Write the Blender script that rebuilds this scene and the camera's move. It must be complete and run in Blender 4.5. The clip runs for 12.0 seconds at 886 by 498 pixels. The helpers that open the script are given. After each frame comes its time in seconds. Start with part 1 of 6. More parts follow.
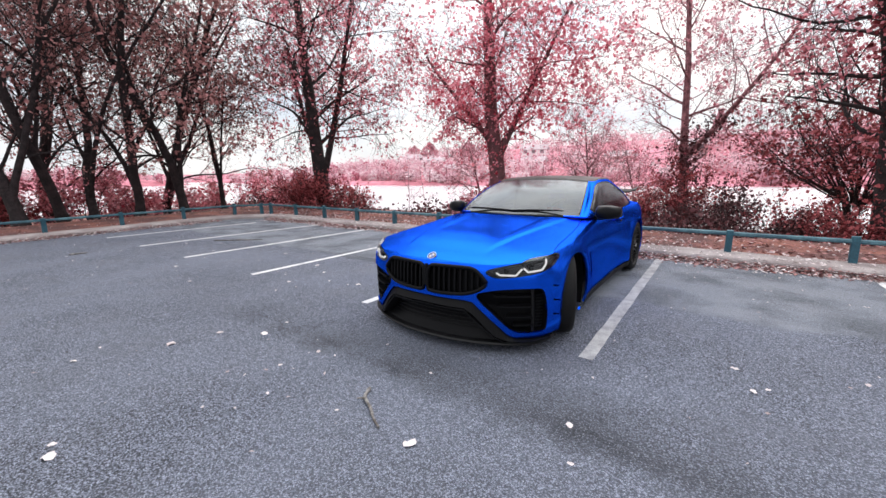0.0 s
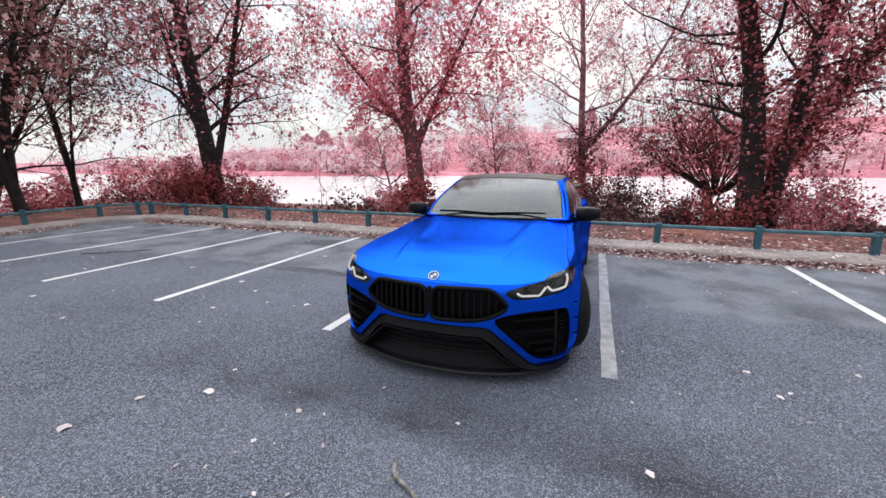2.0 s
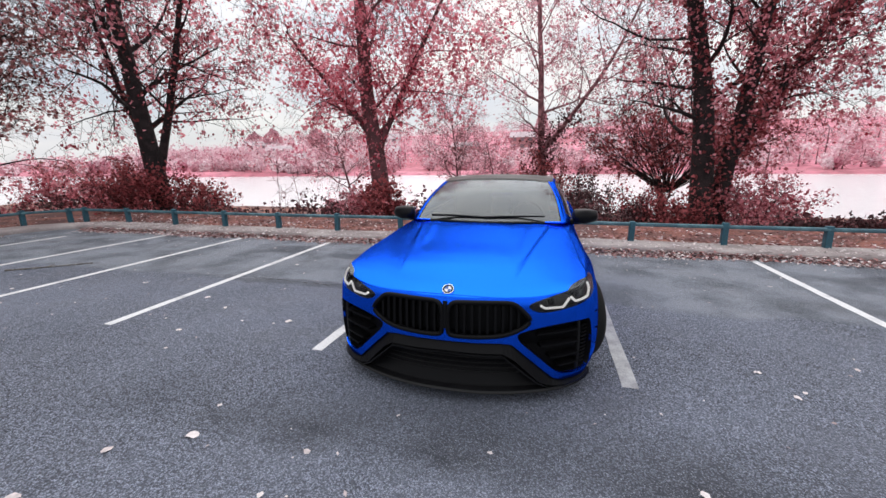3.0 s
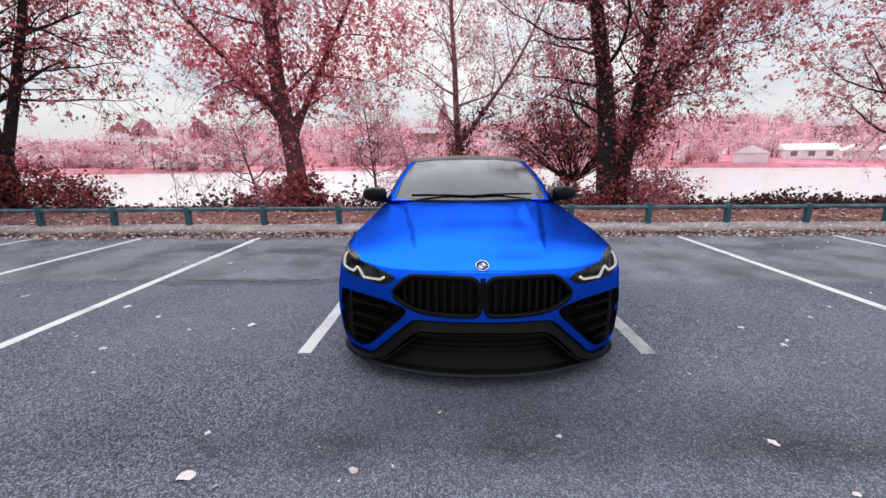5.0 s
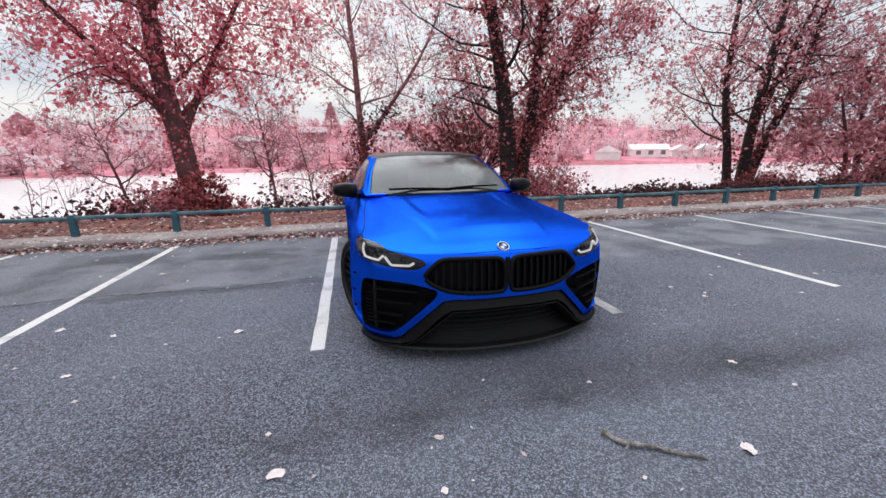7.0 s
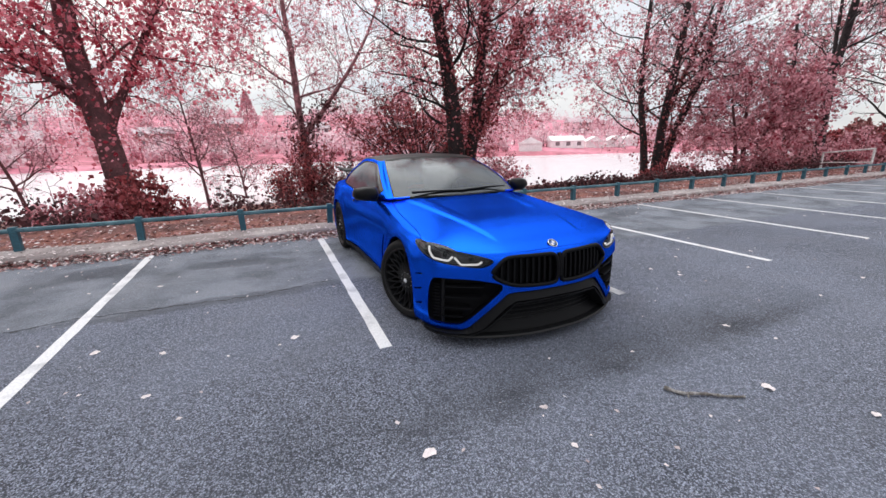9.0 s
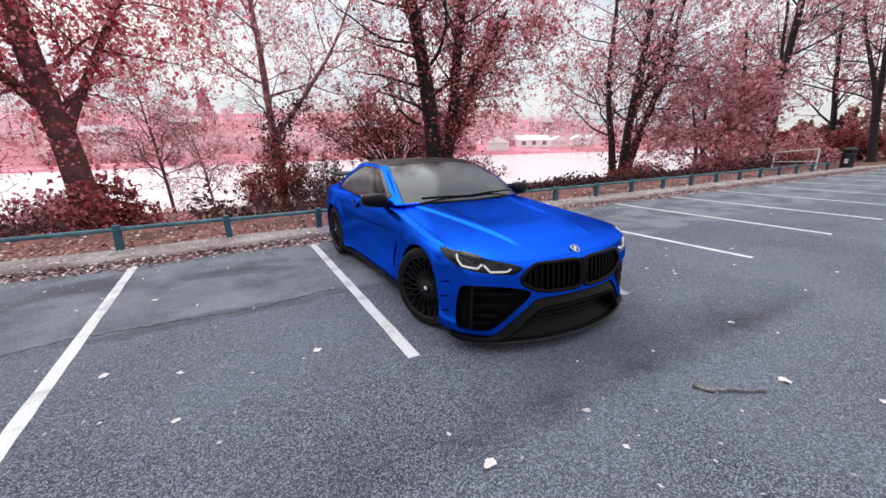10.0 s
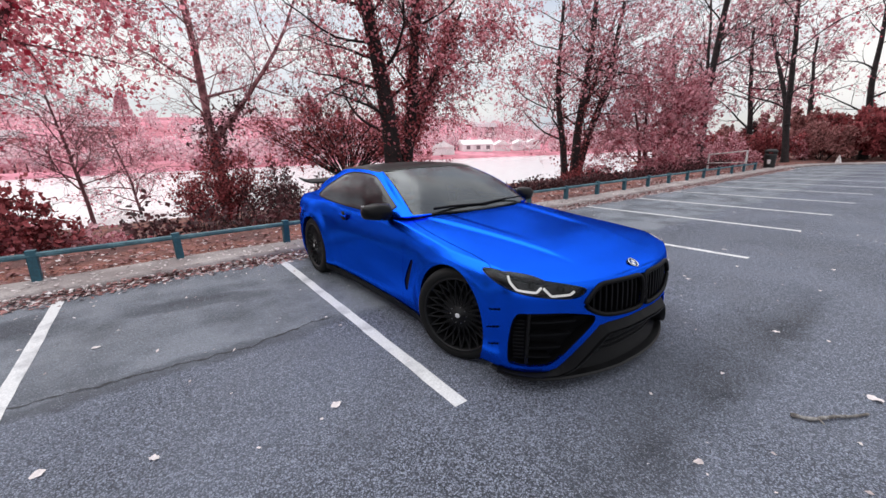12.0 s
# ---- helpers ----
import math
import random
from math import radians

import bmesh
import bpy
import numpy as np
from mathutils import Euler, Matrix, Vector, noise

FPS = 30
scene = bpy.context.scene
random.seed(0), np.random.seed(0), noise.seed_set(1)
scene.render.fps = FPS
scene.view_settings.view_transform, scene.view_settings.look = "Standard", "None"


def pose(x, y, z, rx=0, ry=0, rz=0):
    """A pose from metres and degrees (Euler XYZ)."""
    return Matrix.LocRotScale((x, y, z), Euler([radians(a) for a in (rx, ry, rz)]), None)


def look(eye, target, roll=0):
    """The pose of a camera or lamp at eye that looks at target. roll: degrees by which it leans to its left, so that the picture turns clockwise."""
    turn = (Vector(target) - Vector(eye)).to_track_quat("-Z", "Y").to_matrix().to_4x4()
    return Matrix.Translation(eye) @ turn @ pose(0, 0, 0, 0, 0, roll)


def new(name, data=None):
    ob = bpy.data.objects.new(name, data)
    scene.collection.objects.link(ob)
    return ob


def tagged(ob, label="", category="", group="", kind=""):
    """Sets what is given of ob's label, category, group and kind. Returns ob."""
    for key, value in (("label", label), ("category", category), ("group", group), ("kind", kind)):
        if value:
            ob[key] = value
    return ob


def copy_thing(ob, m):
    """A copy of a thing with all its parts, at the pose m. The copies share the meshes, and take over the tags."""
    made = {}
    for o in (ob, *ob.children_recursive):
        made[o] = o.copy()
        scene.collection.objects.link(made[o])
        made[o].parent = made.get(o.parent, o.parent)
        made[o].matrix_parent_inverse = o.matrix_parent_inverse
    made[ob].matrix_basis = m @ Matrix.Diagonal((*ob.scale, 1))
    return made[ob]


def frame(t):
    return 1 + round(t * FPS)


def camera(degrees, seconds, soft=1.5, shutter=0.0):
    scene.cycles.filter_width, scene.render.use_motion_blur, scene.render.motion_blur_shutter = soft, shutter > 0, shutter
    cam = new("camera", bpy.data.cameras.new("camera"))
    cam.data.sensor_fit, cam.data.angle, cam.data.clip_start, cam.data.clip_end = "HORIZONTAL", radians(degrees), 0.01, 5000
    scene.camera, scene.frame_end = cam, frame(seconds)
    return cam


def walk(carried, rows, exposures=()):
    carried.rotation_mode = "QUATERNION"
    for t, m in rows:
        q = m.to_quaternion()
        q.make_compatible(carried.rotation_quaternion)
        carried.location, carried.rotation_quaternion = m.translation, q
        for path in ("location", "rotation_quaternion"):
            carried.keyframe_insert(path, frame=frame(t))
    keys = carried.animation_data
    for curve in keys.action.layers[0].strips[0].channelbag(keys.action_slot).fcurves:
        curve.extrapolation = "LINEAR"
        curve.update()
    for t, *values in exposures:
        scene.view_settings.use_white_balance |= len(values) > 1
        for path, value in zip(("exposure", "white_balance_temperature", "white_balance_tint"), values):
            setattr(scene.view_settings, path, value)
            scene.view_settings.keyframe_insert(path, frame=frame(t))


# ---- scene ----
cam = camera(95.9, 12.0)
PATH = [
    (0, (2.043, -3.015, 1.459), (0.896, -1.421, 1.08), -0.8),
    (0.5, (1.792, -3.015, 1.503), (0.754, -1.356, 1.095), -0.6),
    (1, (1.536, -2.996, 1.519), (0.613, -1.273, 1.095), -0.5),
    (1.5, (1.293, -2.949, 1.545), (0.483, -1.172, 1.115), -0.5),
    (2, (1.069, -2.887, 1.561), (0.362, -1.067, 1.128), -0.5),
    (2.5, (0.844, -2.828, 1.578), (0.24, -0.971, 1.143), -0.6),
    (3, (0.623, -2.772, 1.591), (0.121, -0.886, 1.151), -0.7),
    (3.2, (0.536, -2.754, 1.581), (0.08, -0.855, 1.149), -0.6),
    (5, (-0.17, -2.634, 1.402), (-0.214, -0.688, 0.941), -0.5),
    (5.5, (-0.372, -2.644, 1.342), (-0.28, -0.699, 0.884), -0.6),
    (6, (-0.584, -2.673, 1.318), (-0.353, -0.739, 0.862), -0.6),
    (6.5, (-0.771, -2.722, 1.327), (-0.418, -0.808, 0.869), -0.6),
    (7, (-1.001, -2.753, 1.361), (-0.53, -0.866, 0.895), -0.7),
    (7.2, (-1.11, -2.767, 1.375), (-0.592, -0.893, 0.909), -0.6),
    (8.8, (-1.886, -2.74, 1.503), (-1.121, -0.963, 0.995), -0.9),
    (9, (-1.978, -2.717, 1.51), (-1.184, -0.954, 1.0), -1.0),
    (9.5, (-2.182, -2.647, 1.548), (-1.318, -0.918, 1.034), -1.0),
    (10, (-2.368, -2.511, 1.585), (-1.434, -0.819, 1.068), -1.0),
    (10.5, (-2.5, -2.311, 1.58), (-1.502, -0.655, 1.066), -1.1),
    (11, (-2.571, -2.099, 1.584), (-1.518, -0.477, 1.072), -1.1),
    (11.5, (-2.592, -1.886, 1.572), (-1.486, -0.298, 1.066), -1.3),
    (12, (-2.624, -1.689, 1.568), (-1.466, -0.137, 1.068), -1.3),
]
walk(cam, [(t, look(eye, target, roll)) for t, eye, target, roll in PATH],
     exposures=[(0.0, 0.21), (1.5, 0.11), (3.0, -0.08), (6.0, -0.12), (9.5, 0.0), (12.0, -0.08)])

# ---- world, sun ----
SUN_EL, SUN_AZ = 50.0, 343.0
world = bpy.data.worlds.new("overcast_sky")
scene.world = world
world.use_nodes = True
wn, wl = world.node_tree.nodes, world.node_tree.links
wn.clear()
w_out = wn.new("ShaderNodeOutputWorld")
w_bg = wn.new("ShaderNodeBackground")
w_sky = wn.new("ShaderNodeTexSky")
w_sky.sky_type = "NISHITA"
w_sky.sun_disc = False
w_sky.sun_elevation = radians(SUN_EL)
w_sky.sun_rotation = radians(SUN_AZ)
w_tc = wn.new("ShaderNodeTexCoord")
w_map = wn.new("ShaderNodeMapping")
w_map.inputs["Scale"].default_value = (1.0, 1.0, 3.0)
w_noise = wn.new("ShaderNodeTexNoise")
w_noise.inputs["Scale"].default_value = 2.2
w_noise.inputs["Detail"].default_value = 6.0
w_ramp = wn.new("ShaderNodeValToRGB")
w_ramp.color_ramp.elements[0].position = 0.36
w_ramp.color_ramp.elements[0].color = (0.72, 0.72, 0.72, 1)
w_ramp.color_ramp.elements[1].position = 0.56
w_ramp.color_ramp.elements[1].color = (1.0, 1.0, 1.0, 1)
w_cloud = wn.new("ShaderNodeTexNoise")
w_cloud.inputs["Scale"].default_value = 3.4
w_cloud.inputs["Detail"].default_value = 5.0
w_cr = wn.new("ShaderNodeValToRGB")
w_cr.color_ramp.elements[0].position = 0.3
w_cr.color_ramp.elements[0].color = (7.4, 7.9, 9.0, 1)
w_cr.color_ramp.elements[1].position = 0.62
w_cr.color_ramp.elements[1].color = (11.3, 11.1, 11.0, 1)
w_mix = wn.new("ShaderNodeMix")
w_mix.data_type = "RGBA"
wl.new(w_tc.outputs["Generated"], w_map.inputs["Vector"])
wl.new(w_map.outputs["Vector"], w_noise.inputs["Vector"])
wl.new(w_map.outputs["Vector"], w_cloud.inputs["Vector"])
wl.new(w_noise.outputs["Fac"], w_ramp.inputs["Fac"])
wl.new(w_cloud.outputs["Fac"], w_cr.inputs["Fac"])
wl.new(w_ramp.outputs["Color"], w_mix.inputs["Factor"])
wl.new(w_sky.outputs["Color"], w_mix.inputs["A"])
wl.new(w_cr.outputs["Color"], w_mix.inputs["B"])
# an overcast sky is brighter overhead than at the horizon
w_sep = wn.new("ShaderNodeSeparateXYZ")
w_up = wn.new("ShaderNodeMapRange")
w_up.inputs["From Min"].default_value, w_up.inputs["From Max"].default_value = 0.0, 1.0
w_up.inputs["To Min"].default_value, w_up.inputs["To Max"].default_value = 0.78, 1.60
w_grade = wn.new("ShaderNodeVectorMath")
w_grade.operation = "SCALE"
wl.new(w_tc.outputs["Generated"], w_sep.inputs["Vector"])
wl.new(w_sep.outputs["Z"], w_up.inputs["Value"])
wl.new(w_mix.outputs["Result"], w_grade.inputs[0])
wl.new(w_up.outputs["Result"], w_grade.inputs["Scale"])
wl.new(w_grade.outputs["Vector"], w_bg.inputs["Color"])
w_bg.inputs["Strength"].default_value = 0.107
wl.new(w_bg.outputs["Background"], w_out.inputs["Surface"])

sun_data = bpy.data.lights.new("sun", "SUN")
sun_data.energy = 1.8
sun_data.angle = radians(75)
sun_data.color = (1.0, 0.98, 0.95)
sun = new("sun", sun_data)
sun.matrix_world = look((0, 0, 30), (7.3, -24.1, 0))

# ---- materials ----
def mat(name, base, rough=0.7, metal=0.0, dark=None, scale=6.0, fine=80.0, vary=0.25, bump=0.15, dist=0.01,
        per_object=0.0, per_island=0.0, second=None, coat=0.0, spec=0.5, mask=(0.42, 0.62), space="Object"):
    """Principled surface with variation at two scales: broad patches (scale) and fine grain (fine)."""
    m = bpy.data.materials.new(name)
    m.use_nodes = True
    n, l = m.node_tree.nodes, m.node_tree.links
    b = n["Principled BSDF"]
    b.inputs["Roughness"].default_value = rough
    b.inputs["Metallic"].default_value = metal
    b.inputs["Coat Weight"].default_value = coat
    b.inputs["Specular IOR Level"].default_value = spec
    tc = n.new("ShaderNodeTexCoord")
    vec = tc.outputs[space]
    broad = n.new("ShaderNodeTexNoise")
    broad.inputs["Scale"].default_value = scale
    broad.inputs["Detail"].default_value = 5.0
    grain = n.new("ShaderNodeTexNoise")
    grain.inputs["Scale"].default_value = fine
    grain.inputs["Detail"].default_value = 3.0
    l.new(vec, broad.inputs["Vector"])
    l.new(vec, grain.inputs["Vector"])
    ramp = n.new("ShaderNodeMapRange")
    ramp.inputs["From Min"].default_value, ramp.inputs["From Max"].default_value = mask
    l.new(broad.outputs["Fac"], ramp.inputs["Value"])
    mix = n.new("ShaderNodeMix")
    mix.data_type = "RGBA"
    dk = dark if dark else tuple(c * (1 - vary) for c in base)
    mix.inputs["A"].default_value = (*dk, 1)
    mix.inputs["B"].default_value = (*base, 1)
    l.new(ramp.outputs["Result"], mix.inputs["Factor"])
    col = mix.outputs["Result"]
    if second and (per_island or per_object):
        src = n.new("ShaderNodeNewGeometry").outputs["Random Per Island"] if per_island else n.new("ShaderNodeObjectInfo").outputs["Random"]
        mix2 = n.new("ShaderNodeMix")
        mix2.data_type = "RGBA"
        mul = n.new("ShaderNodeMath")
        mul.operation = "POWER"
        mul.inputs[1].default_value = max(per_island, per_object)
        l.new(src, mul.inputs[0])
        l.new(mul.outputs[0], mix2.inputs["Factor"])
        l.new(col, mix2.inputs["A"])
        mix2.inputs["B"].default_value = (*second, 1)
        col = mix2.outputs["Result"]
    hsv = n.new("ShaderNodeHueSaturation")
    mr = n.new("ShaderNodeMapRange")
    mr.inputs["To Min"].default_value, mr.inputs["To Max"].default_value = 1 - vary, 1 + vary
    mr.inputs["From Min"].default_value, mr.inputs["From Max"].default_value = 0.3, 0.7
    l.new(grain.outputs["Fac"], mr.inputs["Value"])
    l.new(mr.outputs["Result"], hsv.inputs["Value"])
    l.new(col, hsv.inputs["Color"])
    l.new(hsv.outputs["Color"], b.inputs["Base Color"])
    rr = n.new("ShaderNodeMapRange")
    rr.inputs["To Min"].default_value, rr.inputs["To Max"].default_value = max(rough - 0.08, 0.02), min(rough + 0.08, 1)
    l.new(broad.outputs["Fac"], rr.inputs["Value"])
    l.new(rr.outputs["Result"], b.inputs["Roughness"])
    if bump:
        bp = n.new("ShaderNodeBump")
        bp.inputs["Strength"].default_value = bump
        bp.inputs["Distance"].default_value = dist
        l.new(grain.outputs["Fac"], bp.inputs["Height"])
        l.new(bp.outputs["Normal"], b.inputs["Normal"])
    return m


def bsdf(m):
    return m.node_tree.nodes["Principled BSDF"]


def leaf_mat(name, base, second, power=1.0, rough=0.6, trans=0.35):
    m = mat(name, base, rough, per_island=power, second=second, scale=0.6, fine=30, vary=0.22, bump=0.0, spec=0.25)
    n, l = m.node_tree.nodes, m.node_tree.links
    b = n["Principled BSDF"]
    tr = n.new("ShaderNodeBsdfTranslucent")
    mx = n.new("ShaderNodeMixShader")
    mx.inputs["Fac"].default_value = trans
    src = b.inputs["Base Color"].links[0].from_socket
    l.new(src, tr.inputs["Color"])
    l.new(b.outputs["BSDF"], mx.inputs[1])
    l.new(tr.outputs["BSDF"], mx.inputs[2])
    l.new(mx.outputs["Shader"], n["Material Output"].inputs["Surface"])
    return m


def asphalt_mat():
    """Worn asphalt: pale chippings in dark binder, blotches of wear and damp, a darker band of newer surfacing and fine cracks."""
    m = bpy.data.materials.new("asphalt")
    m.use_nodes = True
    n, l = m.node_tree.nodes, m.node_tree.links
    b = n["Principled BSDF"]
    tc = n.new("ShaderNodeTexCoord").outputs["Object"]

    def tex(kind, scale, detail=4.0):
        t = n.new(kind)
        t.inputs["Scale"].default_value = scale
        if kind == "ShaderNodeTexNoise":
            t.inputs["Detail"].default_value = detail
        l.new(tc, t.inputs["Vector"])
        return t

    def rng(src, a, c, lo=0.0, hi=1.0):
        r = n.new("ShaderNodeMapRange")
        r.inputs["From Min"].default_value, r.inputs["From Max"].default_value = a, c
        r.inputs["To Min"].default_value, r.inputs["To Max"].default_value = lo, hi
        l.new(src, r.inputs["Value"])
        return r.outputs["Result"]

    def mixc(f, a, c, mode="MIX"):
        x = n.new("ShaderNodeMix")
        x.data_type, x.blend_type = "RGBA", mode
        for sock, v in (("Factor", f), ("A", a), ("B", c)):
            if isinstance(v, (int, float)):
                x.inputs[sock].default_value = v
            elif isinstance(v, tuple):
                x.inputs[sock].default_value = (*v, 1)
            else:
                l.new(v, x.inputs[sock])
        return x.outputs["Result"]

    chips = tex("ShaderNodeTexVoronoi", 98.0)
    chip_tone = tex("ShaderNodeTexVoronoi", 190.0)
    mid = tex("ShaderNodeTexNoise", 24.0, 6.0)
    patches = tex("ShaderNodeTexNoise", 0.45, 6.0)
    stains = tex("ShaderNodeTexNoise", 1.3, 7.0)
    sep = n.new("ShaderNodeSeparateColor")
    l.new(chips.outputs["Color"], sep.inputs["Color"])
    col = mixc(rng(sep.outputs["Red"], 0.0, 1.0), (0.024, 0.027, 0.036), (0.310, 0.340, 0.432))
    # smaller grit between the stones, and the binder's open pits
    grit = tex("ShaderNodeTexVoronoi", 190.0)
    sep3 = n.new("ShaderNodeSeparateColor")
    l.new(grit.outputs["Color"], sep3.inputs["Color"])
    col = mixc(rng(sep3.outputs["Blue"], 0.64, 0.74, 0.0, 0.85), col, (0.400, 0.437, 0.550))
    col = mixc(rng(sep3.outputs["Red"], 0.68, 0.78, 0.0, 0.85), col, (0.020, 0.021, 0.028))
    col = mixc(rng(chips.outputs["Distance"], 0.48, 0.72, 0.0, 0.85), col, (0.018, 0.020, 0.026))
    col = mixc(rng(patches.outputs["Fac"], 0.40, 0.62, 0.0, 0.36), col, (0.235, 0.259, 0.328))
    col = mixc(rng(stains.outputs["Fac"], 0.56, 0.72, 0.0, 0.45), col, (0.098, 0.107, 0.137))
    col = mixc(rng(mid.outputs["Fac"], 0.46, 0.66, 0.0, 0.40), col, (0.075, 0.083, 0.108))
    # past the joint the surface is older, worn smooth and blotched
    geo = n.new("ShaderNodeSeparateXYZ")
    jog = tex("ShaderNodeTexNoise", 0.9, 6.0)
    l.new(tc, geo.inputs["Vector"])
    add = n.new("ShaderNodeMath")
    add.operation = "MULTIPLY_ADD"
    add.inputs[1].default_value = 0.5
    l.new(jog.outputs["Fac"], add.inputs[0])
    l.new(geo.outputs["Y"], add.inputs[2])
    old = rng(add.outputs[0], 1.85, 1.99)
    blot = tex("ShaderNodeTexNoise", 1.7, 11.0)
    worn = mixc(rng(blot.outputs["Fac"], 0.36, 0.58), (0.105, 0.115, 0.130), (0.270, 0.292, 0.328))
    lim2 = n.new("ShaderNodeMath")
    lim2.operation = "MULTIPLY"
    lim2.inputs[1].default_value = 0.62
    l.new(old, lim2.inputs[0])
    col = mixc(lim2.outputs[0], col, worn)
    # darker, coarser surfacing in long patches across the aisle
    for px_, py_, turn_, sx_, sy_ in ((-2.6, 1.70, 2.0, 1.7, 0.12), (-3.95, 3.45, 8.0, 0.75, 0.36), (-2.3, 3.1, -12.0, 0.9, 0.22), (4.9, 3.4, 15.0, 0.9, 0.30)):
        mp = n.new("ShaderNodeMapping")
        mp.vector_type = "TEXTURE"
        mp.inputs["Location"].default_value = (px_, py_, 0)
        mp.inputs["Rotation"].default_value = (0, 0, radians(turn_))
        mp.inputs["Scale"].default_value = (sx_, sy_, 1)
        wv = n.new("ShaderNodeVectorMath")
        wv.operation = "MULTIPLY_ADD"
        wv.inputs[1].default_value = (0.469, 0.498, 0.000)
        nz = tex("ShaderNodeTexNoise", 2.4, 6.0)
        l.new(nz.outputs["Color"], wv.inputs[0])
        l.new(tc, wv.inputs[2])
        sh = n.new("ShaderNodeVectorMath")
        sh.operation = "SUBTRACT"
        sh.inputs[1].default_value = (0.234, 0.249, 0.000)
        l.new(wv.outputs["Vector"], sh.inputs[0])
        l.new(sh.outputs["Vector"], mp.inputs["Vector"])
        gr = n.new("ShaderNodeTexGradient")
        gr.gradient_type = "SPHERICAL"
        l.new(mp.outputs["Vector"], gr.inputs["Vector"])
        col = mixc(rng(gr.outputs["Fac"], 0.0, 0.45, 0.0, 0.58), col, (0.053, 0.056, 0.073))
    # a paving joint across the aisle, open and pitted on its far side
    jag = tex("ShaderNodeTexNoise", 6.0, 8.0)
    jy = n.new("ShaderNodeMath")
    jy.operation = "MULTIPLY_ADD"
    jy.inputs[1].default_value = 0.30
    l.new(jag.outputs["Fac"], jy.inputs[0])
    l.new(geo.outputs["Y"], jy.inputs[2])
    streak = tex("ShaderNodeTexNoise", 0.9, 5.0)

    def times(a, c):
        x = n.new("ShaderNodeMath")
        x.operation = "MULTIPLY"
        l.new(a, x.inputs[0])
        l.new(c, x.inputs[1])
        return x.outputs[0]

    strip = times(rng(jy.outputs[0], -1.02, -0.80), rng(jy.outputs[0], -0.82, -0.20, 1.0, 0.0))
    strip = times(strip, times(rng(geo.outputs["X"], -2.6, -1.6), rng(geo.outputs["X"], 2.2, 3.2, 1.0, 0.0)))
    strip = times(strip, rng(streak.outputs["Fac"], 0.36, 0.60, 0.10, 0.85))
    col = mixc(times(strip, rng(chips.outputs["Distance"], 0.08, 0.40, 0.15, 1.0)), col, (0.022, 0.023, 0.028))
    # sparse pale chippings
    sep2 = n.new("ShaderNodeSeparateColor")
    l.new(chip_tone.outputs["Color"], sep2.inputs["Color"])
    col = mixc(rng(sep2.outputs["Green"], 0.95, 0.99, 0.0, 0.4), col, (0.624, 0.669, 0.757))
    # fine cracks
    crack = tex("ShaderNodeTexVoronoi", 0.32)
    crack.feature = "DISTANCE_TO_EDGE"
    warp = n.new("ShaderNodeVectorMath")
    warp.operation = "ADD"
    wob = tex("ShaderNodeTexNoise", 2.2, 6.0)
    l.new(tc, warp.inputs[0])
    l.new(wob.outputs["Color"], warp.inputs[1])
    l.new(warp.outputs["Vector"], crack.inputs["Vector"])
    gate = tex("ShaderNodeTexNoise", 0.7, 3.0)
    lim = n.new("ShaderNodeMath")
    lim.operation = "MULTIPLY"
    l.new(rng(crack.outputs["Distance"], 0.0, 0.004, 0.35, 0.0), lim.inputs[0])
    l.new(rng(gate.outputs["Fac"], 0.52, 0.62), lim.inputs[1])
    col = mixc(lim.outputs[0], col, (0.047, 0.049, 0.052))
    l.new(col, b.inputs["Base Color"])
    l.new(rng(stains.outputs["Fac"], 0.35, 0.7, 0.92, 0.62), b.inputs["Roughness"])
    b.inputs["Specular IOR Level"].default_value = 0.35
    bp = n.new("ShaderNodeBump")
    bp.inputs["Strength"].default_value = 1.0
    bp.inputs["Distance"].default_value = 0.012
    l.new(chips.outputs["Distance"], bp.inputs["Height"])
    bp.invert = True
    l.new(bp.outputs["Normal"], b.inputs["Normal"])
    return m


M_ASPHALT = asphalt_mat()
M_LINE = mat("white_line_paint", (0.66, 0.66, 0.67), 0.75, scale=3.0, fine=90, vary=0.16, bump=0.3, dist=0.004, dark=(0.42, 0.42, 0.44), mask=(0.30, 0.46))
M_LINE_OLD = mat("faded_line_paint", (0.42, 0.42, 0.43), 0.8, scale=5.0, fine=90, vary=0.2, bump=0.3, dist=0.004, dark=(0.22, 0.22, 0.235), mask=(0.3, 0.6))
M_SOIL = mat("bare_red_soil", (0.27, 0.105, 0.080), 0.95, scale=1.2, fine=26, vary=0.35, bump=0.8, dist=0.03, dark=(0.12, 0.055, 0.05))
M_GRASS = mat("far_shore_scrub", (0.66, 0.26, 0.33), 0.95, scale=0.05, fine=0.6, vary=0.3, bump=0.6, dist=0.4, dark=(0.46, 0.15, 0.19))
M_KERB = mat("weathered_concrete", (0.40, 0.355, 0.345), 0.88, scale=1.6, fine=60, vary=0.2, bump=0.5, dist=0.008, dark=(0.26, 0.22, 0.215))
M_TEAL = mat("teal_fence_paint", (0.028, 0.115, 0.155), 0.5, scale=5.0, fine=50, vary=0.22, bump=0.2, dist=0.004, dark=(0.015, 0.07, 0.10))
M_RAIL = mat("weathered_teal_rail", (0.085, 0.185, 0.215), 0.55, scale=4.0, fine=60, vary=0.3, bump=0.25, dist=0.004, dark=(0.03, 0.09, 0.12))
M_BARK = mat("dark_bark", (0.030, 0.021, 0.022), 0.92, scale=5.0, fine=22, vary=0.4, bump=0.9, dist=0.04, dark=(0.012, 0.008, 0.009))
